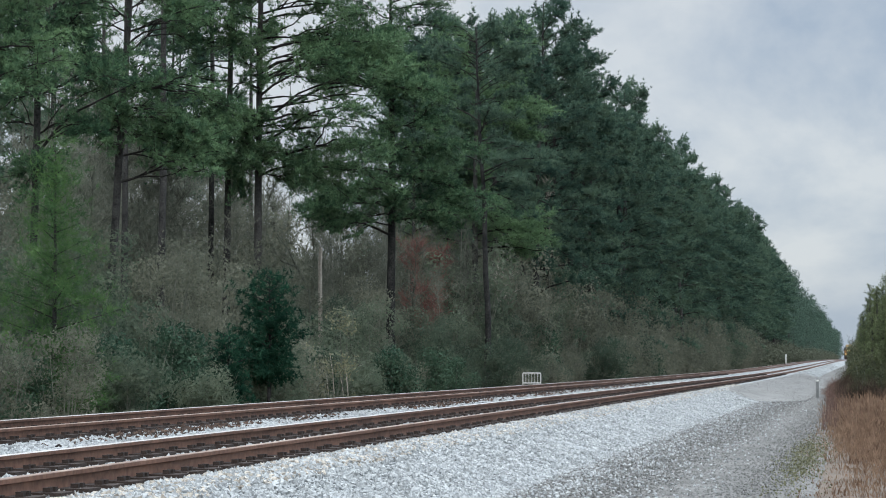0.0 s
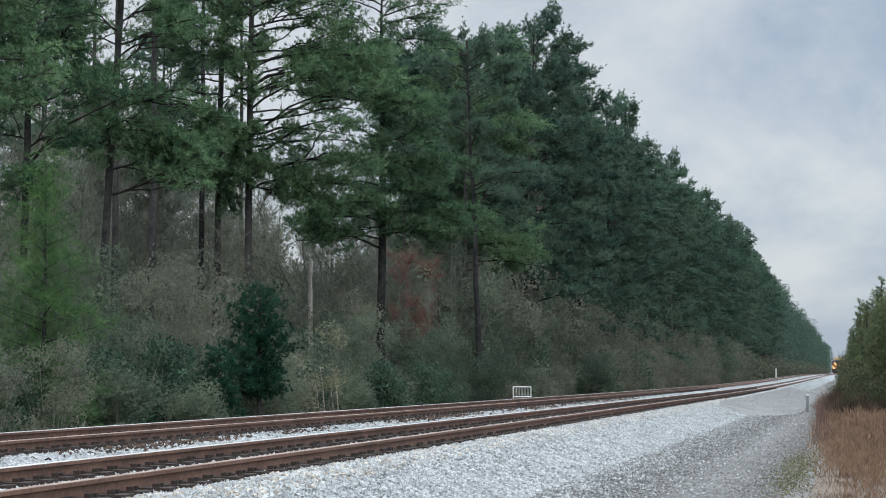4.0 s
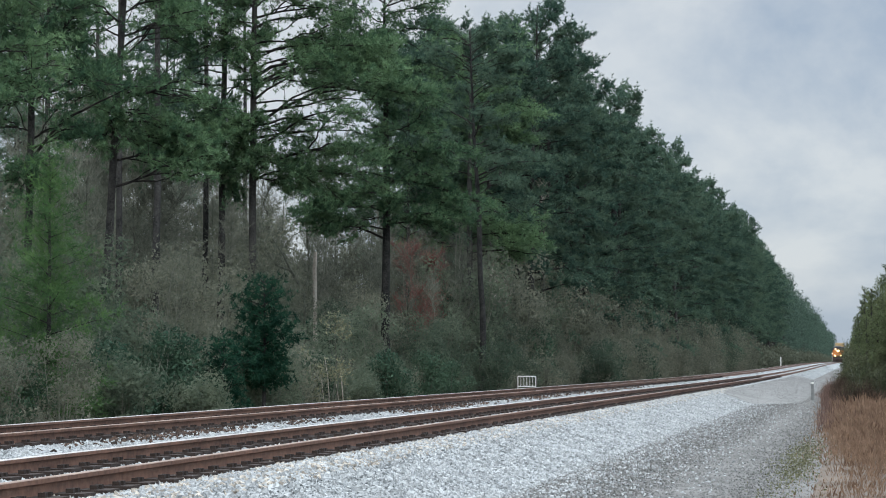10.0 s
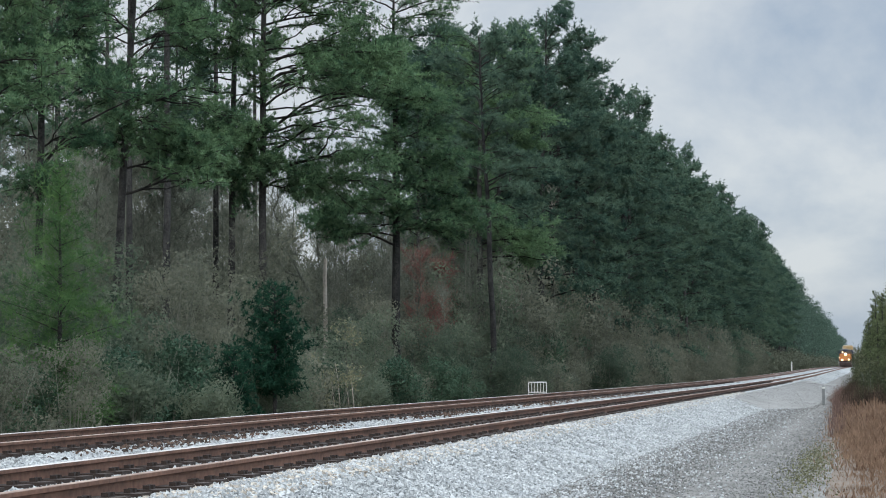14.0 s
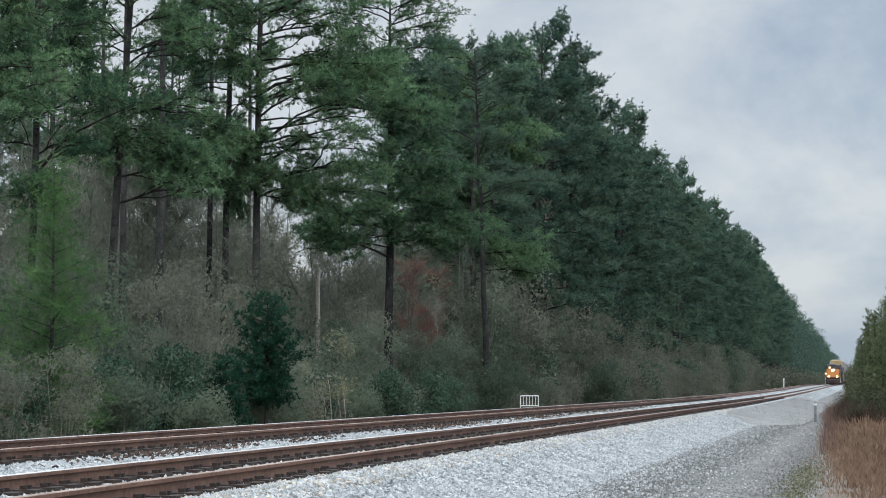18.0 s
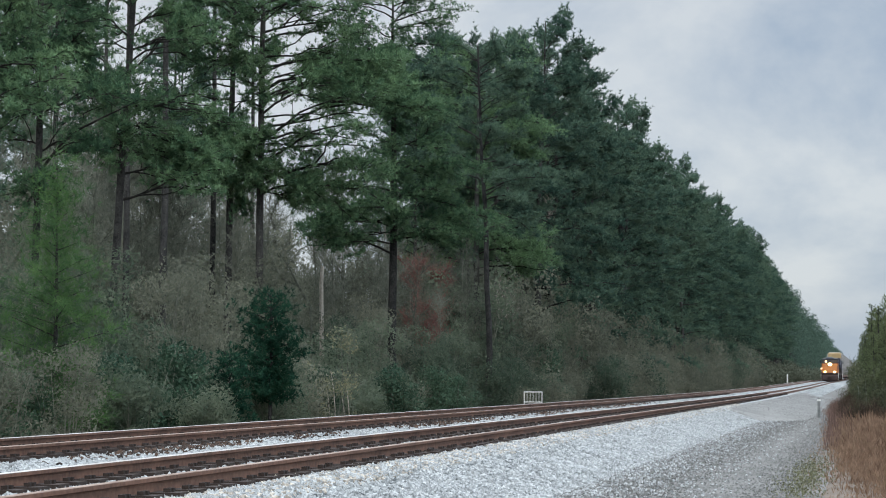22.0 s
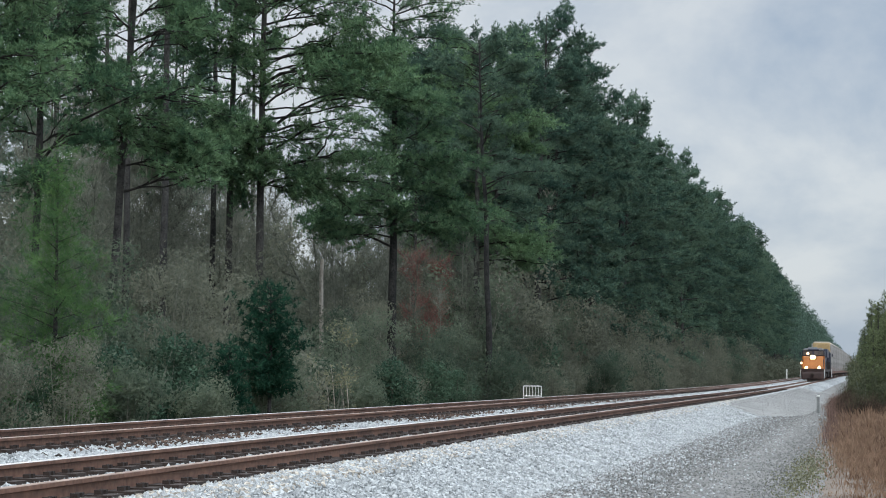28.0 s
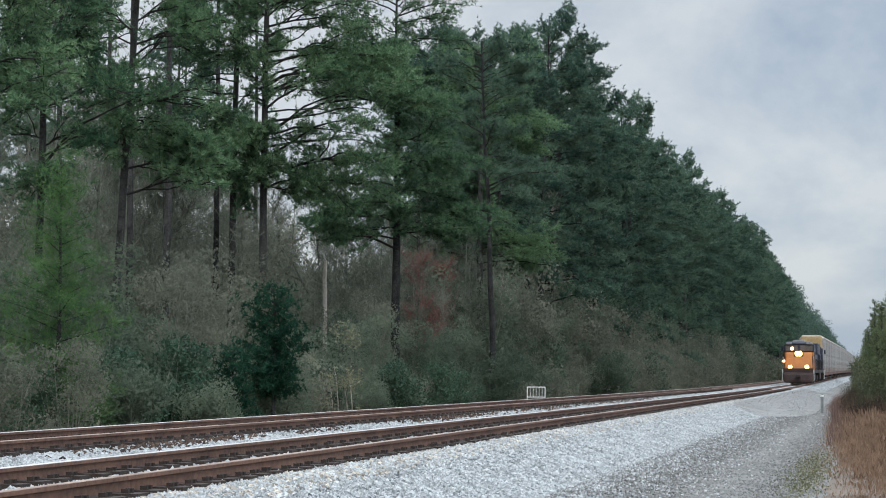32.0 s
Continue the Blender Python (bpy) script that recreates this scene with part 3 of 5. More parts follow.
def near_pine_data(seed, boughs, lean=0.0, height=25.0, radius=0.2, top=13.5):
    """A pine at the near end of the wood, limb by limb. A bough: its height on the trunk, how far it goes across the edge of the wood,
    its rise, half the height of its mass of needles, the bare share of it, and how full it is. Above `top` it branches at random."""
    rng = np.random.default_rng(seed)
    zz, tx, ty = trunk_line(rng, height, ACROSS[:2] * lean, 0.03)
    rows = list(boughs)
    for h in np.arange(top, height - 0.5, 0.55):
        rows.append((h, rng.choice([-1, 1]) * rng.uniform(1.2, 3.4) * (1.15 - h / height * 0.7), rng.uniform(0.2, 1.2), 0.4, 0.25, 0.8))
    shapes, cs, ax = [], [], []
    for h, across, climb, thick, bare, full in rows:
        base = np.array([np.interp(h, zz, tx), np.interp(h, zz, ty), h])
        length = abs(across)
        pts = limb_curve(rng, base, ACROSS * across + AWAY * rng.normal(-0.12, 0.3) * length + UP * climb, 0.09 * length + 0.12 * max(climb, 0), 0.045)
        made = [(pts, bare, 1.0, 0.02 + 0.0085 * length)]
        # fuller boughs fork: lesser ones turn out to the light or into the wood, and hang lower or higher
        for k in range(3 if full > 0.55 else 0):
            root = on_curve(pts, np.array([rng.uniform(0.12, 0.5)]))[0]
            f = rng.uniform(0.45, 0.85)
            run = ACROSS * across * f + AWAY * rng.uniform(-0.9, 0.7) * length + UP * (climb * 0.5 + rng.normal(0, 0.9) * thick)
            made.append((limb_curve(rng, root, run, 0.05 * length, 0.06), 0.15 + bare * 0.4, rng.uniform(0.7, 1.1), 0.015 + 0.005 * length))
        if full > 0.95:
            made.append((limb_curve(rng, base, AWAY * rng.uniform(-1.5, -0.8) + ACROSS * rng.normal(0, 0.35) + UP * 0.25, 0.1), 0.1, 0.8, 0.025))
        for pts, start, share, girth in made:
            wood = Shape().tube(pts, np.linspace(girth, 0.010, 8), 5)
            c, a = sprays(rng, wood, pts, start, thick * share, 17 * full, reach=0.45 + 0.9 * thick)
            cs.append(c)
            ax.append(a)
            shapes.append(wood)
    v = tufts(rng, np.concatenate(cs), np.concatenate(ax), 0.17, 11, 0.025, 1.0)
    return trunk_shape(zz, tx, ty, height, radius).mesh("trunk", M_BARK, True), shapes, poly_mesh("crown", v, np.arange(len(v)).reshape(-1, 3), M_NEEDLE)


def plant(name, meshes, label, category, group=""):
    t = tagged(new(name), label, category, group)
    for n, me in meshes:
        part(n, me, t)
    return t


def pine(data, label, apart=True):
    """apart: each limb a part of its own; far off they stay in one piece."""
    a, boughs, c = data
    t = plant("pine_tree", [("trunk", a), ("crown", c)], label, "pine tree", "pines at the wood's edge")
    if apart:
        for w in boughs:
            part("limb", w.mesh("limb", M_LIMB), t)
    else:
        whole = Shape()
        for w in boughs:
            whole.add(np.concatenate(w.v), np.concatenate(w.f))
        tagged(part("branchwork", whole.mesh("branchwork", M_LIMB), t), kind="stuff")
    return t


def ground_z(x, y):
    return float(np.interp(x - sway(y), xs, zs) + rise(y))


def put(ob, x, y, turn=0.0, scale=1.0, sink=0.05):
    ob.matrix_basis = pose(x, y, ground_z(x, y) - sink, 0, 0, turn) @ Matrix.Scale(scale, 4)
    return ob


def again(ob, x, y, turn=0.0, scale=1.0, sink=0.05):
    c = copy_thing(ob, Matrix())
    return put(c, x, y, turn, scale, sink)


rng = np.random.default_rng(77)
# the pines at the near end of the wood: place, lean, girth and boughs
LABEL = "tall pine with a dark furrowed trunk and layered needle boughs"
NEAR_PINES = [
    (-22.6, 46.8, 0.02, 0.17, [(10.6, 1.5, -0.1, 0.50, 0.3, 1), (9.4, 1.8, 0.2, 0.50, 0.3, 1), (8.4, 2.0, 0.3, 0.50, 0.3, 1), (11.4, 1.6, 0.1, 0.43, 0.3, 1)]),
    (-23.0, 52.3, 0.005, 0.13, [
        (10.7, -1.0, 0.3, 0.57, 0.15, 1), (9.8, -1.1, 0.2, 0.64, 0.1, 1.1), (9.0, -1.0, 0.2, 0.57, 0.1, 1), (8.2, -0.8, 0.2, 0.35, 0.2, 0.6), (11.4, -0.9, 0.5, 0.45, 0.2, 0.9),
        (10.5, 1.3, 0.2, 0.57, 0.3, 1.2), (9.2, 2.1, 0.5, 0.45, 0.35, 1), (10.8, 1.6, 1.2, 0.51, 0.35, 1), (7.4, 3.7, 2.2, 0.26, 0.5, 0.5), (8.0, 1.4, 0.5, 0.38, 0.3, 0.7),
        (6.6, 0.45, 0.1, 0.45, 0.0, 1.3), (6.9, -0.45, 0.1, 0.45, 0.0, 1.3), (7.7, 1.9, 0.2, 0.35, 0.3, 0.9), (10.3, 0.7, 1.1, 0.13, 0.3, 0.2), (11.9, 0.9, 0.6, 0.40, 0.3, 1)]),
    (-22.5, 56.5, 0.054, 0.15, [
        (10.9, 1.8, 1.4, 0.41, 0.55, 0.9), (12.3, 1.5, 0.7, 0.34, 0.4, 0.9), (12.0, -1.4, 0.7, 0.41, 0.3, 0.8), (10.6, -1.5, -0.1, 0.44, 0.2, 1), (10.4, 1.3, 0.0, 0.14, 0.3, 0.15),
        (9.8, 0.5, 0.1, 0.5, 0.0, 1.2), (9.2, -0.5, 0.1, 0.5, 0.0, 1.2), (8.7, 0.5, 0.1, 0.5, 0.0, 1.2), (11.2, 2.0, 0.4, 0.9, 0.1, 0.3), (9.9, 2.2, 0.0, 0.8, 0.1, 0.3), (11.6, -1.4, 0.2, 0.8, 0.1, 0.3), (9.6, 2.6, 0.3, 0.28, 0.35, 0.6), (11.6, 2.4, 0.2, 0.35, 0.5, 0.7), (8.9, 2.6, -0.2, 0.45, 0.2, 1.2), (7.8, 2.0, 0.0, 0.35, 0.2, 1.0), (8.5, 1.9, 0.0, 0.41, 0.15, 1.1), (8.5, -1.6, -0.1, 0.34, 0.2, 0.7), (9.3, 1.2, -0.2, 0.31, 0.3, 0.6), (7.0, 2.9, 0.5, 0.27, 0.62, 0.7), (9.9, -1.6, -0.3, 0.38, 0.3, 0.9),
        (13.0, 0.9, 0.7, 0.41, 0.3, 1), (12.9, -1.6, 0.8, 0.41, 0.3, 1)]),
    (-25.0, 75.5, 0.023, 0.17, [
        (14.8, -2.6, -0.2, 0.63, 0.2, 1.1), (15.6, -2.5, -0.1, 0.63, 0.2, 1.1), (13.3, -2.4, -0.4, 0.23, 0.3, 0.25), (12.0, -2.8, -0.4, 0.40, 0.15, 0.7), (11.0, -2.9, -0.5, 0.77, 0.15, 1.4),
        (9.6, 0.4, 0.0, 0.55, 0.0, 1.3), (10.6, -0.4, 0.0, 0.55, 0.0, 1.3), (11.5, 0.4, 0.0, 0.5, 0.0, 1.2), (12.8, -2.8, 0.0, 0.7, 0.1, 0.4), (14.0, 1.4, 0.3, 0.7, 0.1, 0.4), (12.4, 1.2, 0.2, 0.7, 0.1, 0.4), (9.3, -2.7, -0.2, 0.6, 0.2, 1.3), (13.6, -1.8, -0.3, 0.2, 0.2, 0.4), (10.1, -2.3, -0.6, 0.63, 0.15, 1.2), (16.2, -2.3, 0.3, 0.50, 0.2, 0.9), (14.5, -1.4, -0.5, 0.50, 0.1, 1)]),
    (-23.5, 75.2, 0.0, 0.19, [
        (14.0, -1.3, 0.1, 0.58, 0.05, 1.2), (15.2, -1.4, 0.0, 0.13, 0.2, 0.2), (16.1, -1.5, 0.4, 0.31, 0.2, 0.7), (16.2, 2.4, 0.0, 0.29, 0.1, 0.9), (13.6, 2.2, 0.7, 0.45, 0.3, 1),
        (13.3, 3.7, 0.5, 0.54, 0.35, 1.3), (12.1, 4.3, 1.0, 0.54, 0.45, 1.4), (11.0, 6.2, 1.3, 0.54, 0.5, 1.4), (11.1, 4.4, -0.3, 0.11, 0.3, 0.3), (10.2, 4.5, 1.4, 0.13, 0.3, 0.35),
        (14.4, 3.4, 0.2, 0.5, 0.55, 1.2), (13.0, 5.4, 0.2, 0.5, 0.6, 1.3), (12.6, 4.6, 0.4, 0.55, 0.6, 1.4), (15.4, 3.8, 0.3, 0.3, 0.4, 0.7), (15.0, 3.8, 0.4, 0.9, 0.1, 0.3), (14.0, 4.4, 0.0, 0.9, 0.1, 0.3), (11.6, 4.4, 0.2, 0.9, 0.2, 0.2), (10.6, 4.6, 0.0, 0.8, 0.2, 0.2), (16.2, 4.2, 0.2, 0.8, 0.1, 0.35),
        (9.8, 0.5, 0.0, 0.5, 0.0, 1.3), (10.5, -0.5, 0.0, 0.5, 0.0, 1.3), (15.0, 0.5, 0.0, 0.5, 0.0, 1.2), (15.9, -0.5, 0.0, 0.5, 0.0, 1.2), (12.4, -1.7, 0.0, 0.8, 0.1, 0.35), (12.7, 2.4, 0.4, 0.8, 0.1, 0.3), (13.2, 3.0, 0.2, 0.7, 0.3, 0.35), (12.0, 3.2, -0.1, 0.6, 0.3, 0.35), (16.6, 4.6, 0.1, 0.4, 0.4, 0.9),
        (10.9, -2.3, -0.2, 0.67, 0.1, 1.4), (10.9, 2.0, -0.3, 0.45, 0.1, 1.2), (9.0, 1.8, -0.6, 0.5, 0.1, 1.3), (8.9, 4.0, 0.0, 0.45, 0.3, 1.3), (9.5, 4.8, -0.1, 0.5, 0.45, 1.3), (9.7, 2.5, -0.9, 0.72, 0.15, 1.5), (9.3, -2.8, 0.2, 0.58, 0.1, 1.2), (10.3, -0.9, -0.4, 0.58, 0.05, 1.2)]),
    (-21.2, 88.1, 0.0, 0.26, [
        (11.1, -1.6, -0.2, 0.45, 0.15, 0.8), (11.2, 3.3, -0.6, 0.58, 0.15, 1.2), (12.6, 3.3, -0.2, 0.70, 0.1, 1.3), (9.9, -3.4, -0.2, 0.52, 0.15, 1.1),
        (10.1, 4.2, -0.6, 0.64, 0.15, 1.2), (8.3, -5.6, -0.4, 0.17, 0.35, 0.5), (9.0, 3.0, 0.0, 0.47, 0.15, 0.9), (9.4, -2.5, -0.8, 0.52, 0.1, 1.0), (9.7, -4.4, -0.1, 0.6, 0.2, 1.4), (10.6, -2.0, -0.1, 0.5, 0.25, 0.8), (11.5, -3.6, -0.2, 0.12, 0.3, 0.4), (8.8, -3.2, -0.2, 0.5, 0.2, 1.2), (15.3, 2.3, 0.0, 0.76, 0.1, 1.4),
        (16.5, -2.4, 0.6, 0.64, 0.1, 1.3), (18.3, -1.8, 0.3, 0.58, 0.1, 1.2), (19.6, -2.6, 0.2, 0.4, 0.2, 0.6), (19.9, 2.8, 0.4, 0.4, 0.25, 0.6), (21.0, -3.4, 0.3, 0.4, 0.3, 0.56), (21.2, 2.6, 0.4, 0.4, 0.3, 0.56), (10.0, 0.5, 0.0, 0.6, 0.0, 1.3), (11.1, -0.5, 0.0, 0.6, 0.0, 1.3), (12.2, 0.5, 0.0, 0.6, 0.0, 1.3), (13.4, -0.5, 0.0, 0.6, 0.0, 1.3), (14.6, 0.5, 0.0, 0.6, 0.0, 1.3),
        (15.8, -0.5, 0.0, 0.6, 0.0, 1.3), (17.0, 0.5, 0.0, 0.6, 0.0, 1.3), (18.4, -0.5, 0.0, 0.6, 0.0, 1.2), (19.7, 0.5, 0.0, 0.6, 0.0, 1.1), (20.4, 3.4, 0.3, 1.0, 0.1, 0.4), (19.0, 3.0, 0.2, 0.9, 0.1, 0.4), (20.6, -3.2, 0.3, 1.0, 0.1, 0.4), (22.0, 3.2, 0.3, 0.9, 0.1, 0.4), (22.2, -3.2, 0.3, 0.9, 0.1, 0.4), (18.0, -3.6, 0.2, 0.5, 0.4, 1.2),
        (17.2, -3.8, 0.1, 0.5, 0.4, 1.3), (15.6, -3.6, 0.3, 0.6, 0.3, 1.3), (10.6, -3.6, -0.3, 0.10, 0.3, 0.3), (9.2, 3.8, -0.1, 0.5, 0.3, 1.1),
        (13.8, 2.9, 0.3, 0.64, 0.15, 1.1), (17.3, 1.2, -0.6, 0.52, 0.1, 1.1)])]
for i, (x, y, lean, girth, boughs) in enumerate(NEAR_PINES):
    tall = 25.0 if i < 5 else 23.0
    last = put(pine(near_pine_data(100 + i, boughs, lean, tall, girth, max(13.5, 1.5 + y * (0.19 if i < 5 else 0.214))), LABEL), x, y, 0, 1.0 if i < 5 else 0.887)
again(last, -21.5, 110.3, 165, 0.90)
# straight bare trunks further in, crowns high up
BARE = [pine(near_pine_data(120 + k, [], 0.0, 25.0, 0.15 + 0.02 * k, 16.0), "tall slender pine with a long bare trunk inside the wood") for k in range(2)]
for i, (x, y, turn) in enumerate(((-27.0, 69.8, 0), (-25.5, 69.6, 0), (-27.5, 81.4, 160), (-24.5, 51.6, 200), (-29.0, 59.2, 40), (-33.0, 77.0, 90), (-31.0, 98.0, 30), (-36.0, 90.0, 120))):
    (put if i < 2 else again)(BARE[i % 2], x, y, turn, 1.0)

mid_kinds = [pine(pine_data(200 + k, height=26.0, crown=3.8 + 0.7 * k, spread=4.6, limbs=44, dense=10.0, face=0.2, climb=0.5, taper=(4.0, 0.62), crowd=0.8, needle=M_WALLNEEDLE),
                  "tall pine with dense dark green boughs down to the shrubs", False) for k in range(4)]
edge_kinds = [pine(pine_data(240 + k, height=26.0, crown=11.5 + 1.0 * k, spread=4.8, limbs=40, dense=15.0, size=0.24, width=0.036, needles=9, face=0.3, climb=0.5, taper=(4.0, 0.62), crowd=0.8, needle=M_WALLNEEDLE),
                   "tall pine with a bare lower trunk and spreading dark boughs", False) for k in range(2)]
spots = [(-43, 96), (-50, 112), (-46, 128), (-56, 104), (-60, 128), (-62, 150), (-41, 112), (-52, 135)]
SET = {(-23.0, 121.0): 0.85, (-22.5, 128.6): 0.825, (-25.0, 120.0): 0.86, (-29.0, 130.6): 0.84, (-27.0, 124.0): 0.87, (-24.5, 113.0): 0.82}
spots += list(SET)
for row, (x0, step, jit) in enumerate(((-22.0, 4.0, 1.4), (-27.0, 5.2, 1.6), (-33.0, 8.0, 2.0))):
    y = 132.0 + 2 * row
    while y < 340:
        spots.append((x0 + rng.normal(0, jit * 0.5), y + rng.normal(0, 0.8)))
        y += step * rng.uniform(0.8, 1.25)
fronts = [(0, -25.0, 25.0 / 0.232, 40.0, 0.65), (1, -24.0, 24.0 / 0.214, 10.0, 0.69), (0, -23.5, 23.5 / 0.200, -30.0, 0.80), (1, -19.3, 19.3 / 0.1893, 100.0, 0.738)]
for i, (x, y) in enumerate(spots):
    turn, sc = rng.uniform(-60, 60), rng.uniform(0.90, 1.06) * np.interp(y, [120, 160, 200, 260], [0.96, 0.95, 0.975, 0.985])
    sc = SET.get((x, y), sc)
    if (x, y) in SET:
        fronts.append((len(fronts) % 2, x, y, turn, sc))
    elif i < 4:
        put(mid_kinds[i], x, y, turn, sc)
    else:
        again(mid_kinds[i % 4], x, y, turn, sc)
more = np.random.default_rng(78)
for x0, y, step in ((-22.0, 342.0, 4.6), (-27.5, 345.0, 7.0)):
    while y < 500:
        again(mid_kinds[int(more.integers(0, 4))], x0 + more.normal(0, 0.8) + float(sway(y)), y, more.uniform(0, 360), more.uniform(0.90, 1.05))
        y += step * more.uniform(0.8, 1.25)


def far_woods():
    """Pines from 500 m on, in one mesh of coarse boughs."""
    rng = np.random.default_rng(9)
    cs, ax, wood = [], [], Shape()
    y = 500.0
    while y < 1650:
        for x0 in (-21.8, -27.5, -35.0) if y < 600 else (-21.8, -28.0):
            x, yy, h = x0 - float(np.interp(y, [340, 1000], [0, 2.0])) + rng.normal(0, 1.2) + float(sway(y)), y + rng.normal(0, 2), rng.uniform(24.0, 28.0) * float(np.interp(y, [340, 700, 1650], [1, 0.95, 0.9]))
            g = float(rise(yy))
            wood.tube([(x, yy, g), (x, yy, g + h * 0.9)], [0.16, 0.03], 4)
            n, per = 60, 7
            u = rng.random(n) ** 0.8
            r = (4.4 * (1 - u ** 3.0 * 0.7)) * np.sqrt(rng.uniform(0.2, 1, n))
            a = rng.uniform(0, 2 * np.pi, n)
            mid = np.stack([x + r * np.cos(a), yy + r * np.sin(a), g + 3.0 + (h - 3.4) * u], 1)
            cs.append((mid[:, None] + rng.normal(0, 1, (n, per, 3)) * np.array([0.6, 0.6, 0.35])).reshape(-1, 3))
            ax.append(np.repeat(np.stack([np.cos(a), np.sin(a), np.full(n, 0.8)], 1), per, 0))
        y += np.interp(y, [340, 1650], [4.5, 14])
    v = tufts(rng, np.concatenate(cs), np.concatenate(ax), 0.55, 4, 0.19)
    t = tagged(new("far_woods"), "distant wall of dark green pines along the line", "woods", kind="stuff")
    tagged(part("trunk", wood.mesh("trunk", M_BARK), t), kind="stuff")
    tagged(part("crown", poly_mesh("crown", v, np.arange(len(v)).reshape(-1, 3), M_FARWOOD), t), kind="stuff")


far_woods()


def shrub(seed, label, height, width, count, size, material, name="shrub", stems=9, twigs=300, blob=0.2, bark=None):
    """Rounded masses of leaves, one on each stem and some lower down, that face outwards."""
    rng = np.random.default_rng(seed)
    wood, mid, rad = Shape(), [], []
    for k in range(stems):
        az, r = rng.uniform(0, 2 * np.pi), width * 0.5 * math.sqrt(rng.uniform(0.02, 0.8))
        top = np.array([np.cos(az) * r, np.sin(az) * r, height * rng.uniform(0.4, 0.92) * (1 - 0.22 * (2 * r / width) ** 2)])
        base = np.array([np.cos(az) * r * 0.35, np.sin(az) * r * 0.35, -0.1])
        bow = (base + top) / 2 + rng.normal(0, 0.12, 3)
        wood.tube(np.stack([base, bow, top]), [0.032, 0.02, 0.008], 4)
        mid += [top, base + (top - base) * rng.uniform(0.35, 0.7) + rng.normal(0, 0.12, 3) * width, base + (top - base) * rng.uniform(0.1, 0.35) + rng.normal(0, 0.12, 3) * width]
        rad += list(blob * width * rng.uniform(0.6, 1.25, 3))
    mid, rad = np.array(mid), np.array(rad)
    mid[:, 2] = np.clip(mid[:, 2], rad * 0.6, None)
    pick = rng.choice(len(mid), twigs)
    root = mid[pick] + sphere_dirs(rng, twigs) * rad[pick, None] * 0.5
    wood.add(*blades(rng, root, root + rng.normal(0, 0.24, (twigs, 3)) + np.array([0, 0, 0.28]), 0.012))
    pick = rng.choice(len(mid), count, p=rad ** 2 / (rad ** 2).sum())
    d = sphere_dirs(rng, count)
    lump = 1 + 0.22 * np.sin(d[:, 0] * 5 + pick) * np.sin(d[:, 1] * 6 + 2 * pick) * np.sin(d[:, 2] * 5 + 3 * pick)
    c = mid[pick] + d * (rad[pick] * lump * rng.uniform(0.62, 1.12, count))[:, None] * np.array([1, 1, 0.85])
    c[:, 2] = np.abs(c[:, 2])
    v = leaves(rng, c, size, d * 1.1)
    t = plant(name, [("foliage", poly_mesh("foliage", v, np.arange(len(v)).reshape(-1, 4), material))], label, "shrub", "undergrowth along the wood")
    tagged(part("brushwood", wood.mesh("brushwood", bark or M_TWIG), t), kind="stuff")
    return t


def sapling(seed, label, height, material=None, twigs=900, thick=0.05, low=0.25, spreading=0.2):
    """A bare stem with thin rising twigs."""
    rng = np.random.default_rng(seed)
    wood = Shape()
    s = np.linspace(0, 1, 6)
    bend = np.cumsum(rng.normal(0, 0.10, (6, 2)), axis=0)
    p = np.stack([bend[:, 0], bend[:, 1], -0.1 + height * s], 1)
    stem = Shape().tube(p, np.interp(s, [0, 1], [thick, 0.012]), 6)
    ends = []
    for k in range(26):
        q = rng.uniform(low, 1.0)
        at = np.array([np.interp(q, s, p[:, j]) for j in range(3)])
        az, ln = rng.uniform(0, 2 * np.pi), height * spreading * rng.uniform(0.4, 1.0) * (1.15 - 0.5 * q)
        tip = at + ln * np.array([np.cos(az) * 0.75, np.sin(az) * 0.75, 0.75])
        wood.tube(np.stack([at, (at + tip) / 2 + rng.normal(0, 0.05, 3), tip]), [0.018, 0.012, 0.006], 3)
        ends.append(at + (tip - at) * rng.uniform(0.2, 1, (twigs // 26, 1)))
    root = np.concatenate(ends)
    wood.add(*blades(rng, root, root + rng.normal(0, 0.28, root.shape) + np.array([0, 0, 0.24]), 0.016))
    t = plant("bare_tree", [("trunk", stem.mesh("trunk", M_TWIG, True))], label, "bare tree", "undergrowth along the wood")
    tagged(part("twig_crown", wood.mesh("twig_crown", material or M_TWIG), t), kind="stuff")
    return t


used = set()


def spread(stock, tag, places):
    """Sets out a stock of plants: each first where it is built, then copies of it."""
    for k, x, y, turn, sc in places:
        if (tag, k) in used:
            again(stock[k], x, y, turn, sc)
        else:
            used.add((tag, k))
            put(stock[k], x, y, turn, sc)


KINDS = (("olive-green leafy shrub at the edge of the wood", 3.4, 3.2, 7400, 0.056, M_LEAF), ("dull green evergreen bush below the pines", 2.8, 2.8, 7000, 0.054, M_LEAF),
         ("tall grey-green brush at the edge of the wood", 5.2, 3.4, 7400, 0.058, M_LEAF), ("brown half-bare shrub with withered leaves", 4.4, 3.2, 4800, 0.058, M_DRYLEAF),
         ("tangled grey-brown brush with few leaves", 5.6, 3.4, 4400, 0.058, M_DRYLEAF), ("low brown bramble beside the far track", 2.2, 3.0, 3800, 0.056, M_DRYLEAF))
near_shrubs = [shrub(300 + k, lab, h, w, n, size, m) for k, (lab, h, w, n, size, m) in enumerate(KINDS)]
bare = [sapling(330 + k, "thin bare grey-brown sapling among the pines", 6.5 + 1.6 * k) for k in range(3)]
places = []
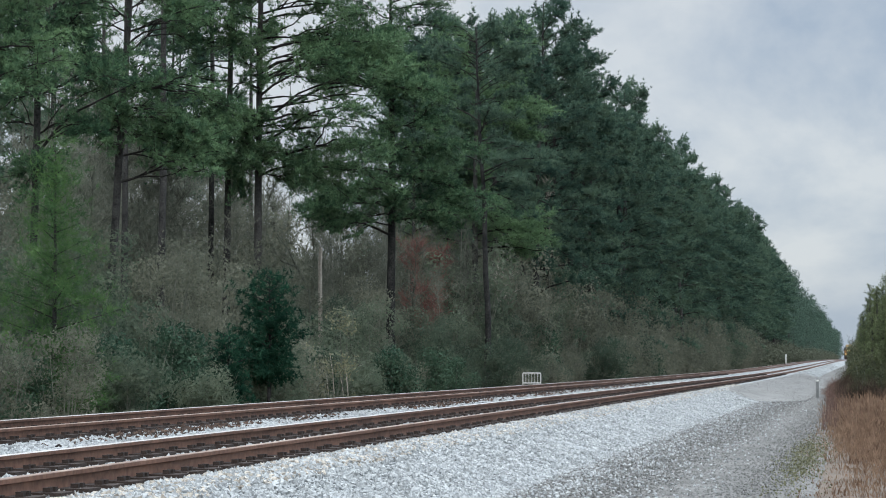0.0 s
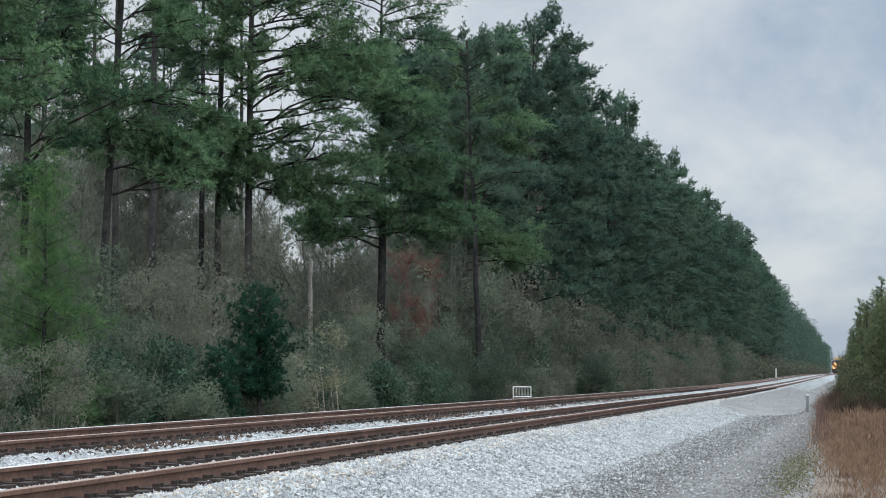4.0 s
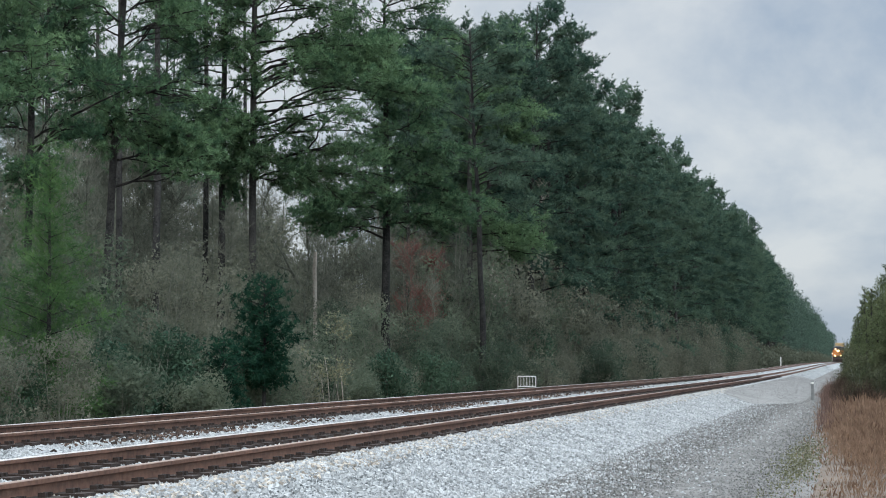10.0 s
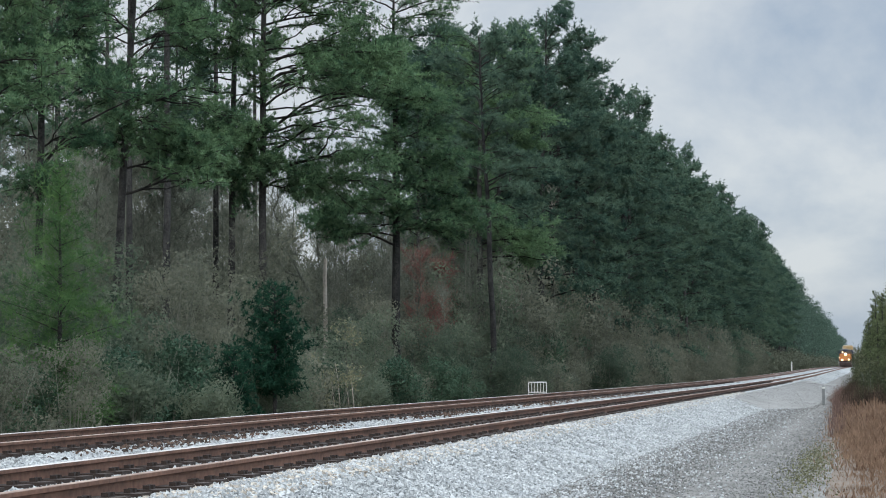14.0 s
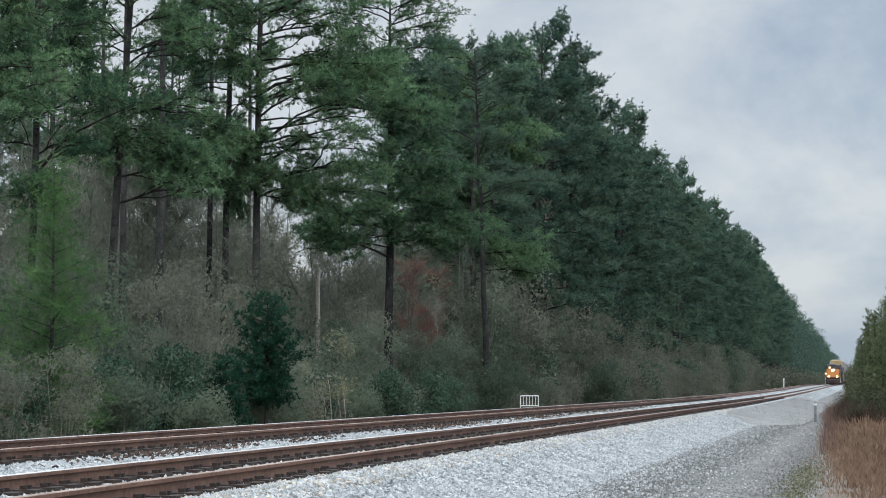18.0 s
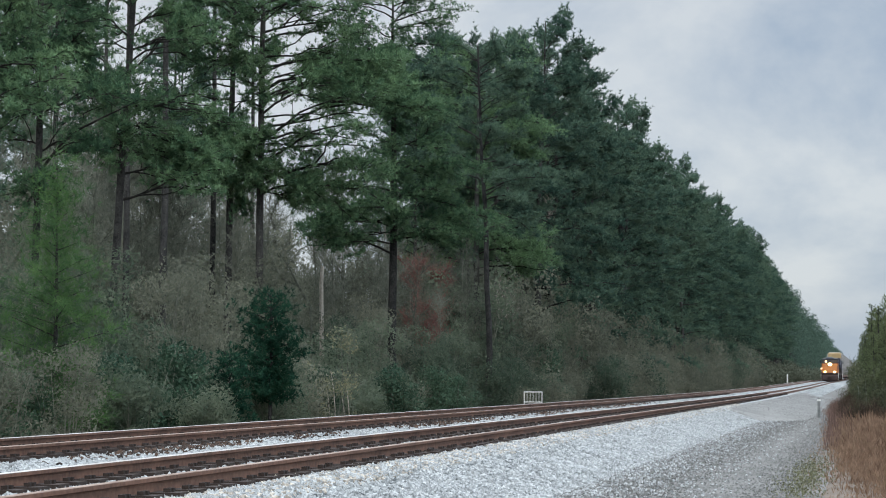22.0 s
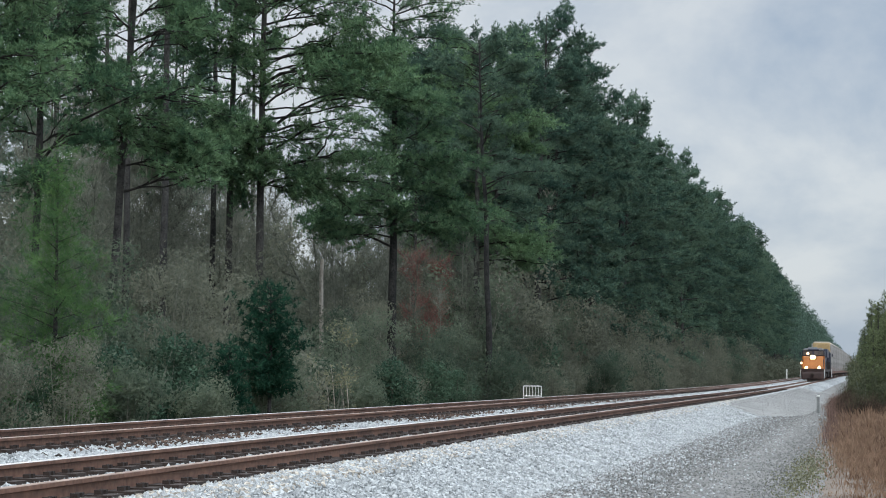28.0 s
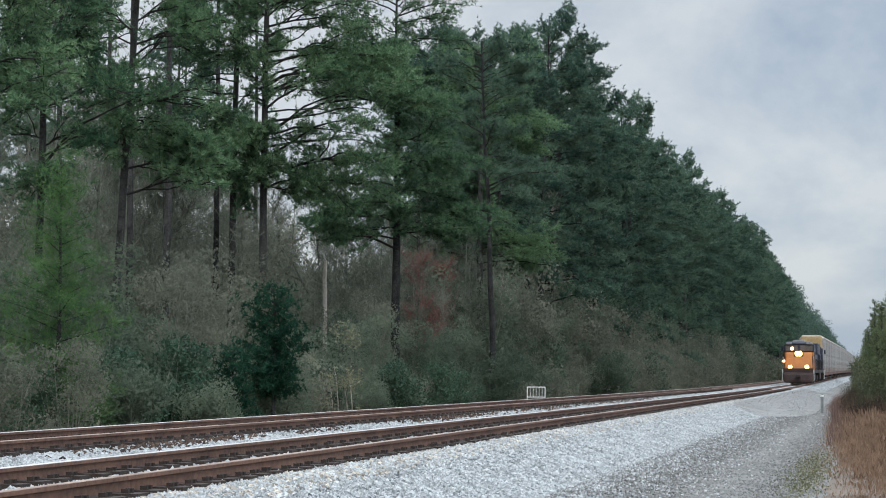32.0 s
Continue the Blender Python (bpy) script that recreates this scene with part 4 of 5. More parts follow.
for x0, step, kinds, browns, lo, hi in ((-17.9, 3.9, (0, 1, 1), (5,), 0.6, 1.1), (-19.8, 3.2, (0, 2, 1), (3, 5), 0.7, 1.1), (-22.4, 2.8, (2, 2, 4), (4, 3), 0.8, 1.25)):
    y = 36.0
    while y < 140:
        green = np.interp(y, [36, 75, 140], [0.8, 0.65, 0.35])
        k = int(rng.choice(kinds if rng.random() < green else browns))
        x, sc = x0 + rng.normal(0, 0.6), rng.uniform(lo, hi)
        if y < 43:
            k, sc = ((0, 0.85), (1, 0.9), (3, 0.66))[int(rng.integers(0, 3))]
        places.append((k, x, y, rng.uniform(0, 360), sc))
        y += step * rng.uniform(0.6, 1.4)
spread(near_shrubs, "shrub", places)
spread(edge_kinds, "edge", fronts)
spread(bare, "bare", [(int(rng.integers(0, 3)), rng.uniform(-40, -24), yy, rng.uniform(0, 360), rng.uniform(0.8, 1.3)) for yy in np.arange(44, 190, 1.2)])
spread(near_shrubs, "shrub", [(int(rng.choice([3, 4])), x0 + rng.normal(0, 1.2), x0 / -0.47 + k * 4.4, rng.uniform(0, 360), rng.uniform(1.0, 1.5))
                              for x0 in (-27.0, -33.0) for k in range(int(-x0 * 3.4 / 4.4))])

spread(bare, "bare", [(int(rng.integers(0, 3)), x, -x / sl, rng.uniform(0, 360), rng.uniform(0.7, 1.15))
                      for x, sl in zip(rng.uniform(-25.0, -20.5, 44), rng.uniform(0.145, 0.26, 44))])
spread(near_shrubs, "shrub", [(int(rng.choice([3, 4, 4])), x, -x / sl, rng.uniform(0, 360), rng.uniform(1.0, 1.6))
                              for x, sl in zip(rng.uniform(-28, -22, 22), rng.uniform(0.14, 0.24, 22))])

spread(bare, "bare", [(int(rng.integers(0, 3)), x, -x / sl, rng.uniform(0, 360), rng.uniform(1.0, 1.5))
                      for x, sl in zip(rng.uniform(-40, -26, 56), rng.uniform(0.235, 0.40, 56))])
spread(near_shrubs, "shrub", [(4, x, -x / sl, rng.uniform(0, 360), rng.uniform(1.3, 1.8))
                              for x, sl in zip(rng.uniform(-34, -26, 14), rng.uniform(0.25, 0.33, 14))])


# taller brush that closes the wood between the trunks
spread(bare, "bare", [(int(rng.integers(0, 3)), x, -x / sl, rng.uniform(0, 360), rng.uniform(1.2, 1.7))
                      for x, sl in zip(rng.uniform(-42, -27, 30), rng.uniform(0.36, 0.475, 30))])
spread(near_shrubs, "shrub", [(int(rng.choice([2, 4, 4])), x, -x / sl, rng.uniform(0, 360), rng.uniform(1.4, 2.0))
                              for x, sl in zip(rng.uniform(-40, -28, 14), rng.uniform(0.34, 0.475, 14))])
spread(near_shrubs, "shrub", [(int(rng.choice([2, 3, 4])), x, -x / sl, rng.uniform(0, 360), rng.uniform(1.2, 1.9))
                              for x, sl in zip(rng.uniform(-24, -20, 40), rng.uniform(0.125, 0.215, 40))])


def deep_woods():
    """The leafless wood behind the pines: stems and a haze of twigs, in one mesh."""
    rng = np.random.default_rng(31)
    n = 1500
    x = rng.uniform(-82, -40, n)
    y = -x / rng.uniform(0.16, 0.50, n)
    tall = rng.uniform(5.0, 11.5, n) * np.interp(-x, [40, 82], [0.85, 1.25])
    wood = Shape()
    root = np.stack([x, y, np.full(n, -0.1)], 1)
    top = root + np.stack([rng.normal(0, 0.5, n), rng.normal(0, 0.5, n), tall], 1)
    for a, b in zip(root, top):
        wood.tube(np.stack([a, (a + b) / 2 + rng.normal(0, 0.12, 3), b]), [0.09, 0.06, 0.015], 4)
    k = rng.integers(0, n, 52000)
    at = root[k] + (top - root)[k] * rng.uniform(0.08, 1.0, (52000, 1)) + rng.normal(0, 0.5, (52000, 3))
    wood.add(*blades(rng, at, at + rng.normal(0, 0.55, at.shape) + np.array([0, 0, 0.6]), 0.035))
    tagged(new("deep_woods", wood.mesh("deep_woods", M_TWIG)), "leafless grey-brown woodland behind the pines", "woods", kind="stuff")


deep_woods()

far_shrubs = [shrub(350 + k, lab, 6.6, 4.6, 3600, 0.085, m, stems=8, twigs=260, blob=0.25) for k, (lab, m) in enumerate((
    ("olive brush along the foot of the pines", M_LEAF), ("brown brush along the foot of the pines", M_DRYLEAF)))]
places = []
y = 140.0
while y < 330:
    for x0 in (-18.6, -21.0):
        places.append((int(rng.random() < 0.75), x0 + rng.normal(0, 0.8) + float(sway(y)), y + rng.normal(0, 1), rng.uniform(0, 360), rng.uniform(0.7, 1.2)))
    y += 3.6 + y * 0.006
spread(far_shrubs, "far", places)


def far_brush():
    """Brush at the foot of the far woods, in one mesh of leafy clumps."""
    rng = np.random.default_rng(36)
    n, per = 420, 120
    y = 330 * (1250 / 330) ** rng.random(n)
    x = rng.uniform(-21.5, -17.2, n) + sway(y)
    r = rng.uniform(1.2, 2.3, n)
    mid = np.stack([x, y, rise(y) + rng.uniform(0.2, 1.0, n) * r * 1.5], 1)
    d = sphere_dirs(rng, n * per).reshape(n, per, 3)
    c = (mid[:, None] + d * (r[:, None] * rng.uniform(0.6, 1.1, (n, per)))[..., None]).reshape(-1, 3)
    v = leaves(rng, c, 0.27, d.reshape(-1, 3))
    tagged(new("far_brush", poly_mesh("far_brush", v, np.arange(len(v)).reshape(-1, 4), M_FARBRUSH)), "dull olive brush at the foot of the distant pines", "brush", kind="stuff")


far_brush()


def cone_tree(seed, name, label, category, height, width, count, size, needles, wid, material, base=0.1, rough=0.2, group="", taper=0.75, round_top=False):
    """A young conifer: a stem and whorls of foliage that narrow to the top."""
    rng = np.random.default_rng(seed)
    stem = Shape().tube([(0, 0, -0.1), (0.03, 0, height * 0.5), (0, 0.02, height)], [0.07, 0.045, 0.01], 6)
    wood, cs, ax = Shape(), [], []
    n = 44
    for i in range(n):
        u = (i + rng.random()) / n
        h = height * (base + (1 - base) * u)
        az, r = i * 2.4 + rng.normal(0, 0.3), 0.5 * width * (1 - u) ** taper * rng.uniform(1 - rough * 2, 1 + rough) + 0.06
        if round_top:
            r = 0.5 * width * math.sqrt(max(0.05, 1 - (1.7 * u - 0.8) ** 2)) * rng.uniform(1 - rough * 2, 1 + rough)
        tip = np.array([np.cos(az) * r, np.sin(az) * r, h + 0.25 * r + 0.1])
        at = np.array([0, 0, h])
        wood.tube(np.stack([at, tip]), [0.018, 0.006], 3)
        k = max(3, int(count / n * (0.25 + 1.5 * (1 - u))))
        w = rng.uniform(0.15, 1.05, k)
        cs.append(at + (tip - at) * w[:, None] + rng.normal(0, 0.13 * width / 2, (k, 3)) * np.array([1, 1, 0.7]))
        ax.append(np.repeat(np.array([[np.cos(az), np.sin(az), 0.7]]), k, 0))
    v = tufts(rng, np.concatenate(cs), np.concatenate(ax), size, needles, wid)
    return plant(name, [("trunk", stem.mesh("trunk", M_BARK)), ("branchwork", wood.mesh("branchwork", M_LIMB)),
                        ("foliage", poly_mesh("foliage", v, np.arange(len(v)).reshape(-1, 3), material))], label, category, group)


cedar = put(cone_tree(401, "cedar_tree", "dark green bushy cedar in front of the wood", "cedar", 4.3, 2.0, 1900, 0.15, 12, 0.026, M_CEDAR, 0.26, 0.25, round_top=True), -17.0, 55.6)
put(cone_tree(402, "cedar_tree", "small dark cedar beside a larger one", "cedar", 2.5, 1.5, 900, 0.15, 12, 0.026, M_CEDAR, 0.05, 0.25, round_top=True), -17.0, 51.8)
young = put(cone_tree(403, "young_pine", "bright green young pine with long needles", "pine tree", 6.6, 3.2, 2200, 0.28, 9, 0.013, M_YOUNG, 0.08, 0.3), -18.0, 42.2)

# the pale broken trunk and the red budding tree
snag = Shape().tube([(0, 0, -0.1), (0.05, 0, 2.5), (0.0, 0.03, 5.6), (0.05, 0, 6.3)], [0.11, 0.095, 0.085, 0.07], 8)
put(plant("dead_tree", [("trunk", snag.mesh("trunk", M_PALE, True))], "pale broken dead trunk without branches", "dead tree"), -22.0, 22.0 / 0.2784)
crook = Shape().tube([(0, 0, -0.1), (0.1, 0.05, 2.6), (0.0, 0.1, 4.6), (-0.55, 0.1, 5.5), (-1.15, 0.0, 5.75), (-1.7, 0.0, 6.5)], [0.06, 0.055, 0.05, 0.055, 0.05, 0.02], 6)
crook.tube([(-0.55, 0.1, 5.5), (-0.9, 0.1, 6.2), (-1.4, 0.1, 6.9)], [0.045, 0.035, 0.012], 5)
put(plant("dead_tree", [("trunk", crook.mesh("trunk", M_TWIG, True))], "thin dead tree with a crooked grey limb", "dead tree"), -22.4, 22.4 / 0.2845)
dead = sapling(411, "dead pine with pale bare branches in the wall of boughs", 14.5, M_PALE, 120, 0.12, 0.7, 0.14)
put(dead, -21.2, 21.2 / 0.158, 0, 0.97)
stem = put(sapling(414, "slender dead tree with pale bare top branches", 7.0, M_PALE, 90, 0.06, 0.72, 0.14), -19.8, 19.8 / 0.1819)
again(stem, -19.9, 19.9 / 0.176, 80, 0.97)
for slope, x, tall in ((0.2745, -17.0, 1.8), (0.2663, -16.9, 1.5), (0.2640, -17.0, 1.9), (0.2715, -17.1, 2.1)):
    stem = Shape().tube([(0, 0, -0.1), (0.07, 0.03, tall * 0.35), (0.02, 0, tall * 0.7), (-0.09, 0.05, tall)], [0.024, 0.02, 0.016, 0.008], 6)
    put(plant("bare_sapling", [("trunk", stem.mesh("trunk", M_PALE))], "thin pale leafless stem at the wood's edge", "sapling"), x, -x / slope)
put(shrub(412, "sparse shrub with pale yellow-green leaves", 3.7, 1.9, 1300, 0.055, M_PALELEAF, stems=6, twigs=500), -17.0, 17.0 / 0.272)
red = put(sapling(410, "bare tree with dull red buds", 8.2, M_RED, 4400, 0.06, 0.3, 0.3), -22.3, 22.3 / 0.2275, 0, 0.92)
again(red, -22.6, 22.6 / 0.2185, 130, 0.9)
bush = put(shrub(413, "broad dark green evergreen bush beside the far track", 2.3, 2.4, 6000, 0.05, M_EVERGREEN, stems=10, twigs=60), -17.2, 17.2 / 0.236)
again(bush, -17.3, 17.3 / 0.222, 80, 1.0)
again(bush, -17.5, 17.5 / 0.207, 200, 0.85)
again(bush, -19.6, 19.6 / 0.168, 140, 1.6)
again(bush, -17.8, 17.8 / 0.108, 20, 1.5)
for slope, turn, size in ((0.388, 30, 1.0), (0.366, 160, 1.15), (0.445, 70, 0.8), (0.285, 110, 0.9), (0.128, 200, 1.5)):
    again(bush, -18.3, 18.3 / slope, turn, size)

# ---- the near side of the road: young pines, a thicket, dry grass ----
right_pines = [cone_tree(420 + k, "young_pine", "young green pine in the hedge beside the road", "pine tree", 4.3 + 0.4 * k, 2.2, 1500, 0.15, 12, 0.016, M_HEDGEPINE, 0.12, 0.3, "hedge beside the road")
               for k in range(3)]
right_pines += [cone_tree(430 + k, "young_pine", "slender dark pine that rises from the hedge", "pine tree", 4.6 + 0.5 * k, 0.9, 900, 0.12, 12, 0.016, M_HEDGEPINE, 0.1, 0.2, "hedge beside the road")
                for k in range(2)]
R = [(1.15, 70.0, 1.0), (2.0, 73.0, 1.08), (0.95, 84.0, 1.0), (2.4, 68.0, 1.1), (1.3, 95.0, 1.1), (2.4, 86.0, 1.3), (1.0, 108.0, 1.1), (1.8, 116.0, 1.3), (1.1, 128.0, 1.2), (1.5, 145.0, 1.3), (3.3, 72.0, 1.2), (3.2, 80.0, 1.3)]
SPIRES = [(0.62, 71.0, 0.78), (0.95, 71.5, 0.98), (1.25, 69.0, 0.92), (1.6, 70.5, 1.08), (0.35, 79.0, 0.72), (0.5, 90.0, 0.9), (1.9, 69.0, 1.05), (0.3, 100.0, 0.9), (0.15, 112.0, 0.95), (0.22, 80.0, 0.90), (0.0, 82.0, 0.68), (-0.05, 86.0, 0.70), (0.46, 79.0, 0.98), (-0.2, 95.0, 0.74), (0.4, 84.0, 1.0), (0.12, 90.0, 0.86), (0.28, 77.0, 0.74), (-0.3, 101.0, 0.68), (-0.35, 108.0, 0.7), (-0.1, 100.0, 0.8)]
spread(right_pines, "right", [(i % 3, x, y, i * 77.0, s) for i, (x, y, s) in enumerate(R)] + [(3 + i % 2, x, y, i * 53.0, s) for i, (x, y, s) in enumerate(SPIRES)])
thicket = [shrub(440, "dark brown leafless thicket beside the road", 1.9, 1.9, 3000, 0.03, M_THICKET, stems=16, twigs=1500, bark=M_THICKET),
           shrub(442, "low reddish-brown brush beside the road", 0.75, 1.7, 350, 0.018, M_BRUSH, stems=22, twigs=1500, bark=M_BRUSH),
           shrub(441, "dark evergreen shrub in the hedge", 2.4, 1.6, 8000, 0.032, M_HEDGE, stems=14, twigs=120)]
R2 = [(2, 0.18, 69.0, 0.85), (2, 0.65, 71.0, 1.0), (2, 1.5, 66.0, 1.0), (2, 0.12, 76.0, 0.88), (2, 0.35, 82.0, 1.02), (2, 0.1, 88.0, 0.95), (2, 0.2, 97.0, 1.05), (2, 0.1, 107.0, 1.15), (2, 2.3, 64.0, 1.1), (2, 0.25, 118, 1.3), (2, 0.2, 135, 1.4),
      (2, 0.5, 80.0, 1.1), (2, 0.35, 86.0, 1.2), (2, 0.05, 96.0, 1.2), (2, -0.05, 104.0, 1.25), (2, -0.1, 111.0, 1.3), (2, -0.15, 122.0, 1.4), (2, 0.9, 67.0, 0.8), (2, 1.4, 70.0, 1.1), (2, 1.0, 78.0, 1.2), (2, 2.1, 70.0, 1.2),
      (0, 1.0, 65.0, 0.32), (0, 2.0, 62.0, 0.34), (0, -0.42, 70.0, 0.62), (0, -0.55, 76.0, 0.55), (0, -0.35, 80.0, 0.75), (0, -0.6, 86.0, 0.6), (0, -0.6, 92.0, 0.6), (0, -0.1, 66.0, 0.62), (0, 0.4, 65.0, 0.4),
      (1, -1.15, 86.0, 0.7), (1, -1.3, 92.0, 0.75), (1, -1.0, 97.0, 0.8), (1, -0.95, 82.0, 0.7), (1, -1.2, 104.0, 0.8), (1, -0.85, 78.0, 0.7), (1, -0.6, 73.0, 0.7), (1, -0.2, 69.0, 0.8), (1, 0.3, 67.0, 0.8)]
spread(thicket, "thicket", [(k, x, y, 50.0 * i, s) for i, (k, x, y, s) in enumerate(R2)])


def grass():
    rng = np.random.default_rng(15)
    n, tussocks = 110000, 9000
    ty = 15.5 * (92 / 15.5) ** rng.random(tussocks)
    te = np.interp(ty, [16, 23.5, 29, 40, 59, 90], [-0.90, -0.80, -0.66, -0.78, -1.0, -1.45])
    tx = te - 0.08 + rng.gamma(1.5, 0.5, tussocks) * np.interp(ty, [16, 72], [0.9, 1.6]) + rng.normal(0, 0.07, tussocks)
    tall = rng.uniform(0.08, 0.62, tussocks) ** 1.2 * 1.25 * np.clip((tx - te) * 1.0 + 0.10, 0.10, 1.0)
    k = rng.integers(0, tussocks, n)
    x, y = tx[k] + rng.normal(0, 0.22, n), ty[k] + rng.normal(0, 0.5, n)
    h = tall[k] * rng.uniform(0.3, 1.1, n) * np.interp(y, [15, 26, 36, 50, 70, 90], [0.17, 0.30, 0.58, 0.92, 1.0, 0.6])
    az = rng.uniform(0, 2 * np.pi, n)
    d = np.stack([np.cos(az), np.sin(az), np.zeros(n)], 1)
    side = np.stack([-np.sin(az), np.cos(az), np.zeros(n)], 1) * 0.0013 * np.sqrt(y / 17)[:, None]
    b = np.stack([x, y, np.full(n, -0.02)], 1)
    m = b + np.array([0, 0, 1.0]) * (h * 0.6)[:, None] + d * (h * rng.uniform(0.0, 0.16, n))[:, None]
    t = b + np.array([0, 0, 1.0]) * (h * rng.uniform(0.75, 1.05, n))[:, None] + d * (h * rng.uniform(0.03, 0.36, n))[:, None]
    v = np.stack([b - side, b + side, m + side, t, m - side], 1).reshape(-1, 3)
    tagged(new("dry_grass", poly_mesh("dry_grass", v, np.arange(len(v)).reshape(-1, 5), M_GRASS)), "tall dry reddish-brown grass along the road's edge", "grass", kind="stuff")
    n = 420
    y = rng.uniform(44, 80, n)
    x = np.interp(y, [16, 23.5, 29, 40, 59, 90], [-0.90, -0.80, -0.66, -0.78, -1.0, -1.45]) + np.abs(rng.normal(0.0, 0.35, n)) - 0.12
    root = np.stack([x, y, np.full(n, -0.02)], 1)
    v, f = blades(rng, root, root + rng.normal(0, 0.05, (n, 3)) + np.stack([np.zeros(n), np.zeros(n), rng.uniform(0.15, 0.75, n) * np.interp(y, [20, 50], [0.5, 1.0])], 1), 0.014)
    tagged(new("weed_stalks", poly_mesh("weed_stalks", v, f, M_BRUSH)), "thin dark reddish weed stalks at the edge of the grass", "weeds", kind="stuff")
    k = 3200
    y = rng.normal(31.0, 4.6, k)
    c = np.stack([rng.normal(-0.90, 0.18, k) - 0.004 * (y - 31.5), y, np.abs(rng.normal(0.01, 0.045, k))], 1)
    v = leaves(rng, c, 0.018)
    tagged(new("low_weeds", poly_mesh("low_weeds", v, np.arange(len(v)).reshape(-1, 4), M_WEED)), "yellow-green low weeds at the edge of the gravel", "weeds", kind="stuff")


grass()

# ---- lineside posts ----
rack = tagged(new("white_railing"), "small white railing of upright bars beside the far track", "railing")
rack_x, rack_y = -15.04, 90.5
part("top_bar", Shape().tube([(-0.41, 0, 1.28), (0.41, 0, 1.28)], [0.024, 0.024], 8).mesh("top_bar", M_WHITE), rack)
part("bottom_bar", Shape().tube([(-0.41, 0, 0.82), (0.41, 0, 0.82)], [0.024, 0.024], 8).mesh("bottom_bar", M_WHITE), rack)
for k in range(7):
    a = -0.41 + 0.82 * k / 6
    part("upright", Shape().tube([(a, 0, 0.0 if k in (0, 6) else 0.82), (a, 0, 1.28)], [0.024, 0.024] if k in (0, 6) else [0.013, 0.013], 6).mesh("upright", M_WHITE), rack)
rack.matrix_basis = pose(rack_x, rack_y, ground_z(rack_x, rack_y), 0, 0, 8)
post = tagged(new("marker_post"), "white lineside marker post beyond the far track", "marker post")
part("post", Shape().tube([(0, 0, -0.1), (0, 0, 2.25), (0, 0, 2.3)], [0.13, 0.13, 0.08], 8).mesh("post", M_WHITE), post)
put(post, -14.4, 14.4 / 0.0385, 0, 1.0)
mark = tagged(new("grey_marker"), "weathered grey utility marker post beside the gravel road", "marker post")
part("post", bevelled("post", M_GREY, (-0.06, -0.03, -0.05), (0.06, 0.03, 0.82), 0.012), mark)
part("cap", bevelled("cap", M_WHITE, (-0.065, -0.035, 0.70), (0.065, 0.035, 0.78), 0.01), mark, "faded pale band")
mark.matrix_basis = pose(-1.95, 84.0, 0.0)


# ---- the train ----
def disc(name, material, radius, depth=0.06):
    s = Shape().tube([(0, 0.08, 0), (0, 0, 0), (0, -depth * 0.6, 0), (0, -depth, 0)], [radius, radius, radius * 0.75, 0.002], 14)
    return s.mesh(name, material, True)


def bogie(parent, y, wheels, gap, name="bogie"):
    b = part(name, Shape().box((-1.2, -gap * (wheels - 1) / 2 - 0.7, 0.42), (-1.0, gap * (wheels - 1) / 2 + 0.7, 0.85))
             .box((1.0, -gap * (wheels - 1) / 2 - 0.7, 0.42), (1.2, gap * (wheels - 1) / 2 + 0.7, 0.85)).box((-1.0, -0.3, 0.5), (1.0, 0.3, 0.9)).mesh(name, M_BLACK), parent)
    b.matrix_basis = pose(0, y, 0)
    for k in range(wheels):
        w = Shape().tube([(a, 0, 0.48) for a in (-0.812, -0.81, -0.69, -0.688, 0.688, 0.69, 0.81, 0.812)], [0.01, 0.48, 0.48, 0.08, 0.08, 0.48, 0.48, 0.01], 16)
        part("wheelset", w.mesh("wheelset", M_RAIL), b).matrix_basis = pose(0, gap * (k - (wheels - 1) / 2), 0)


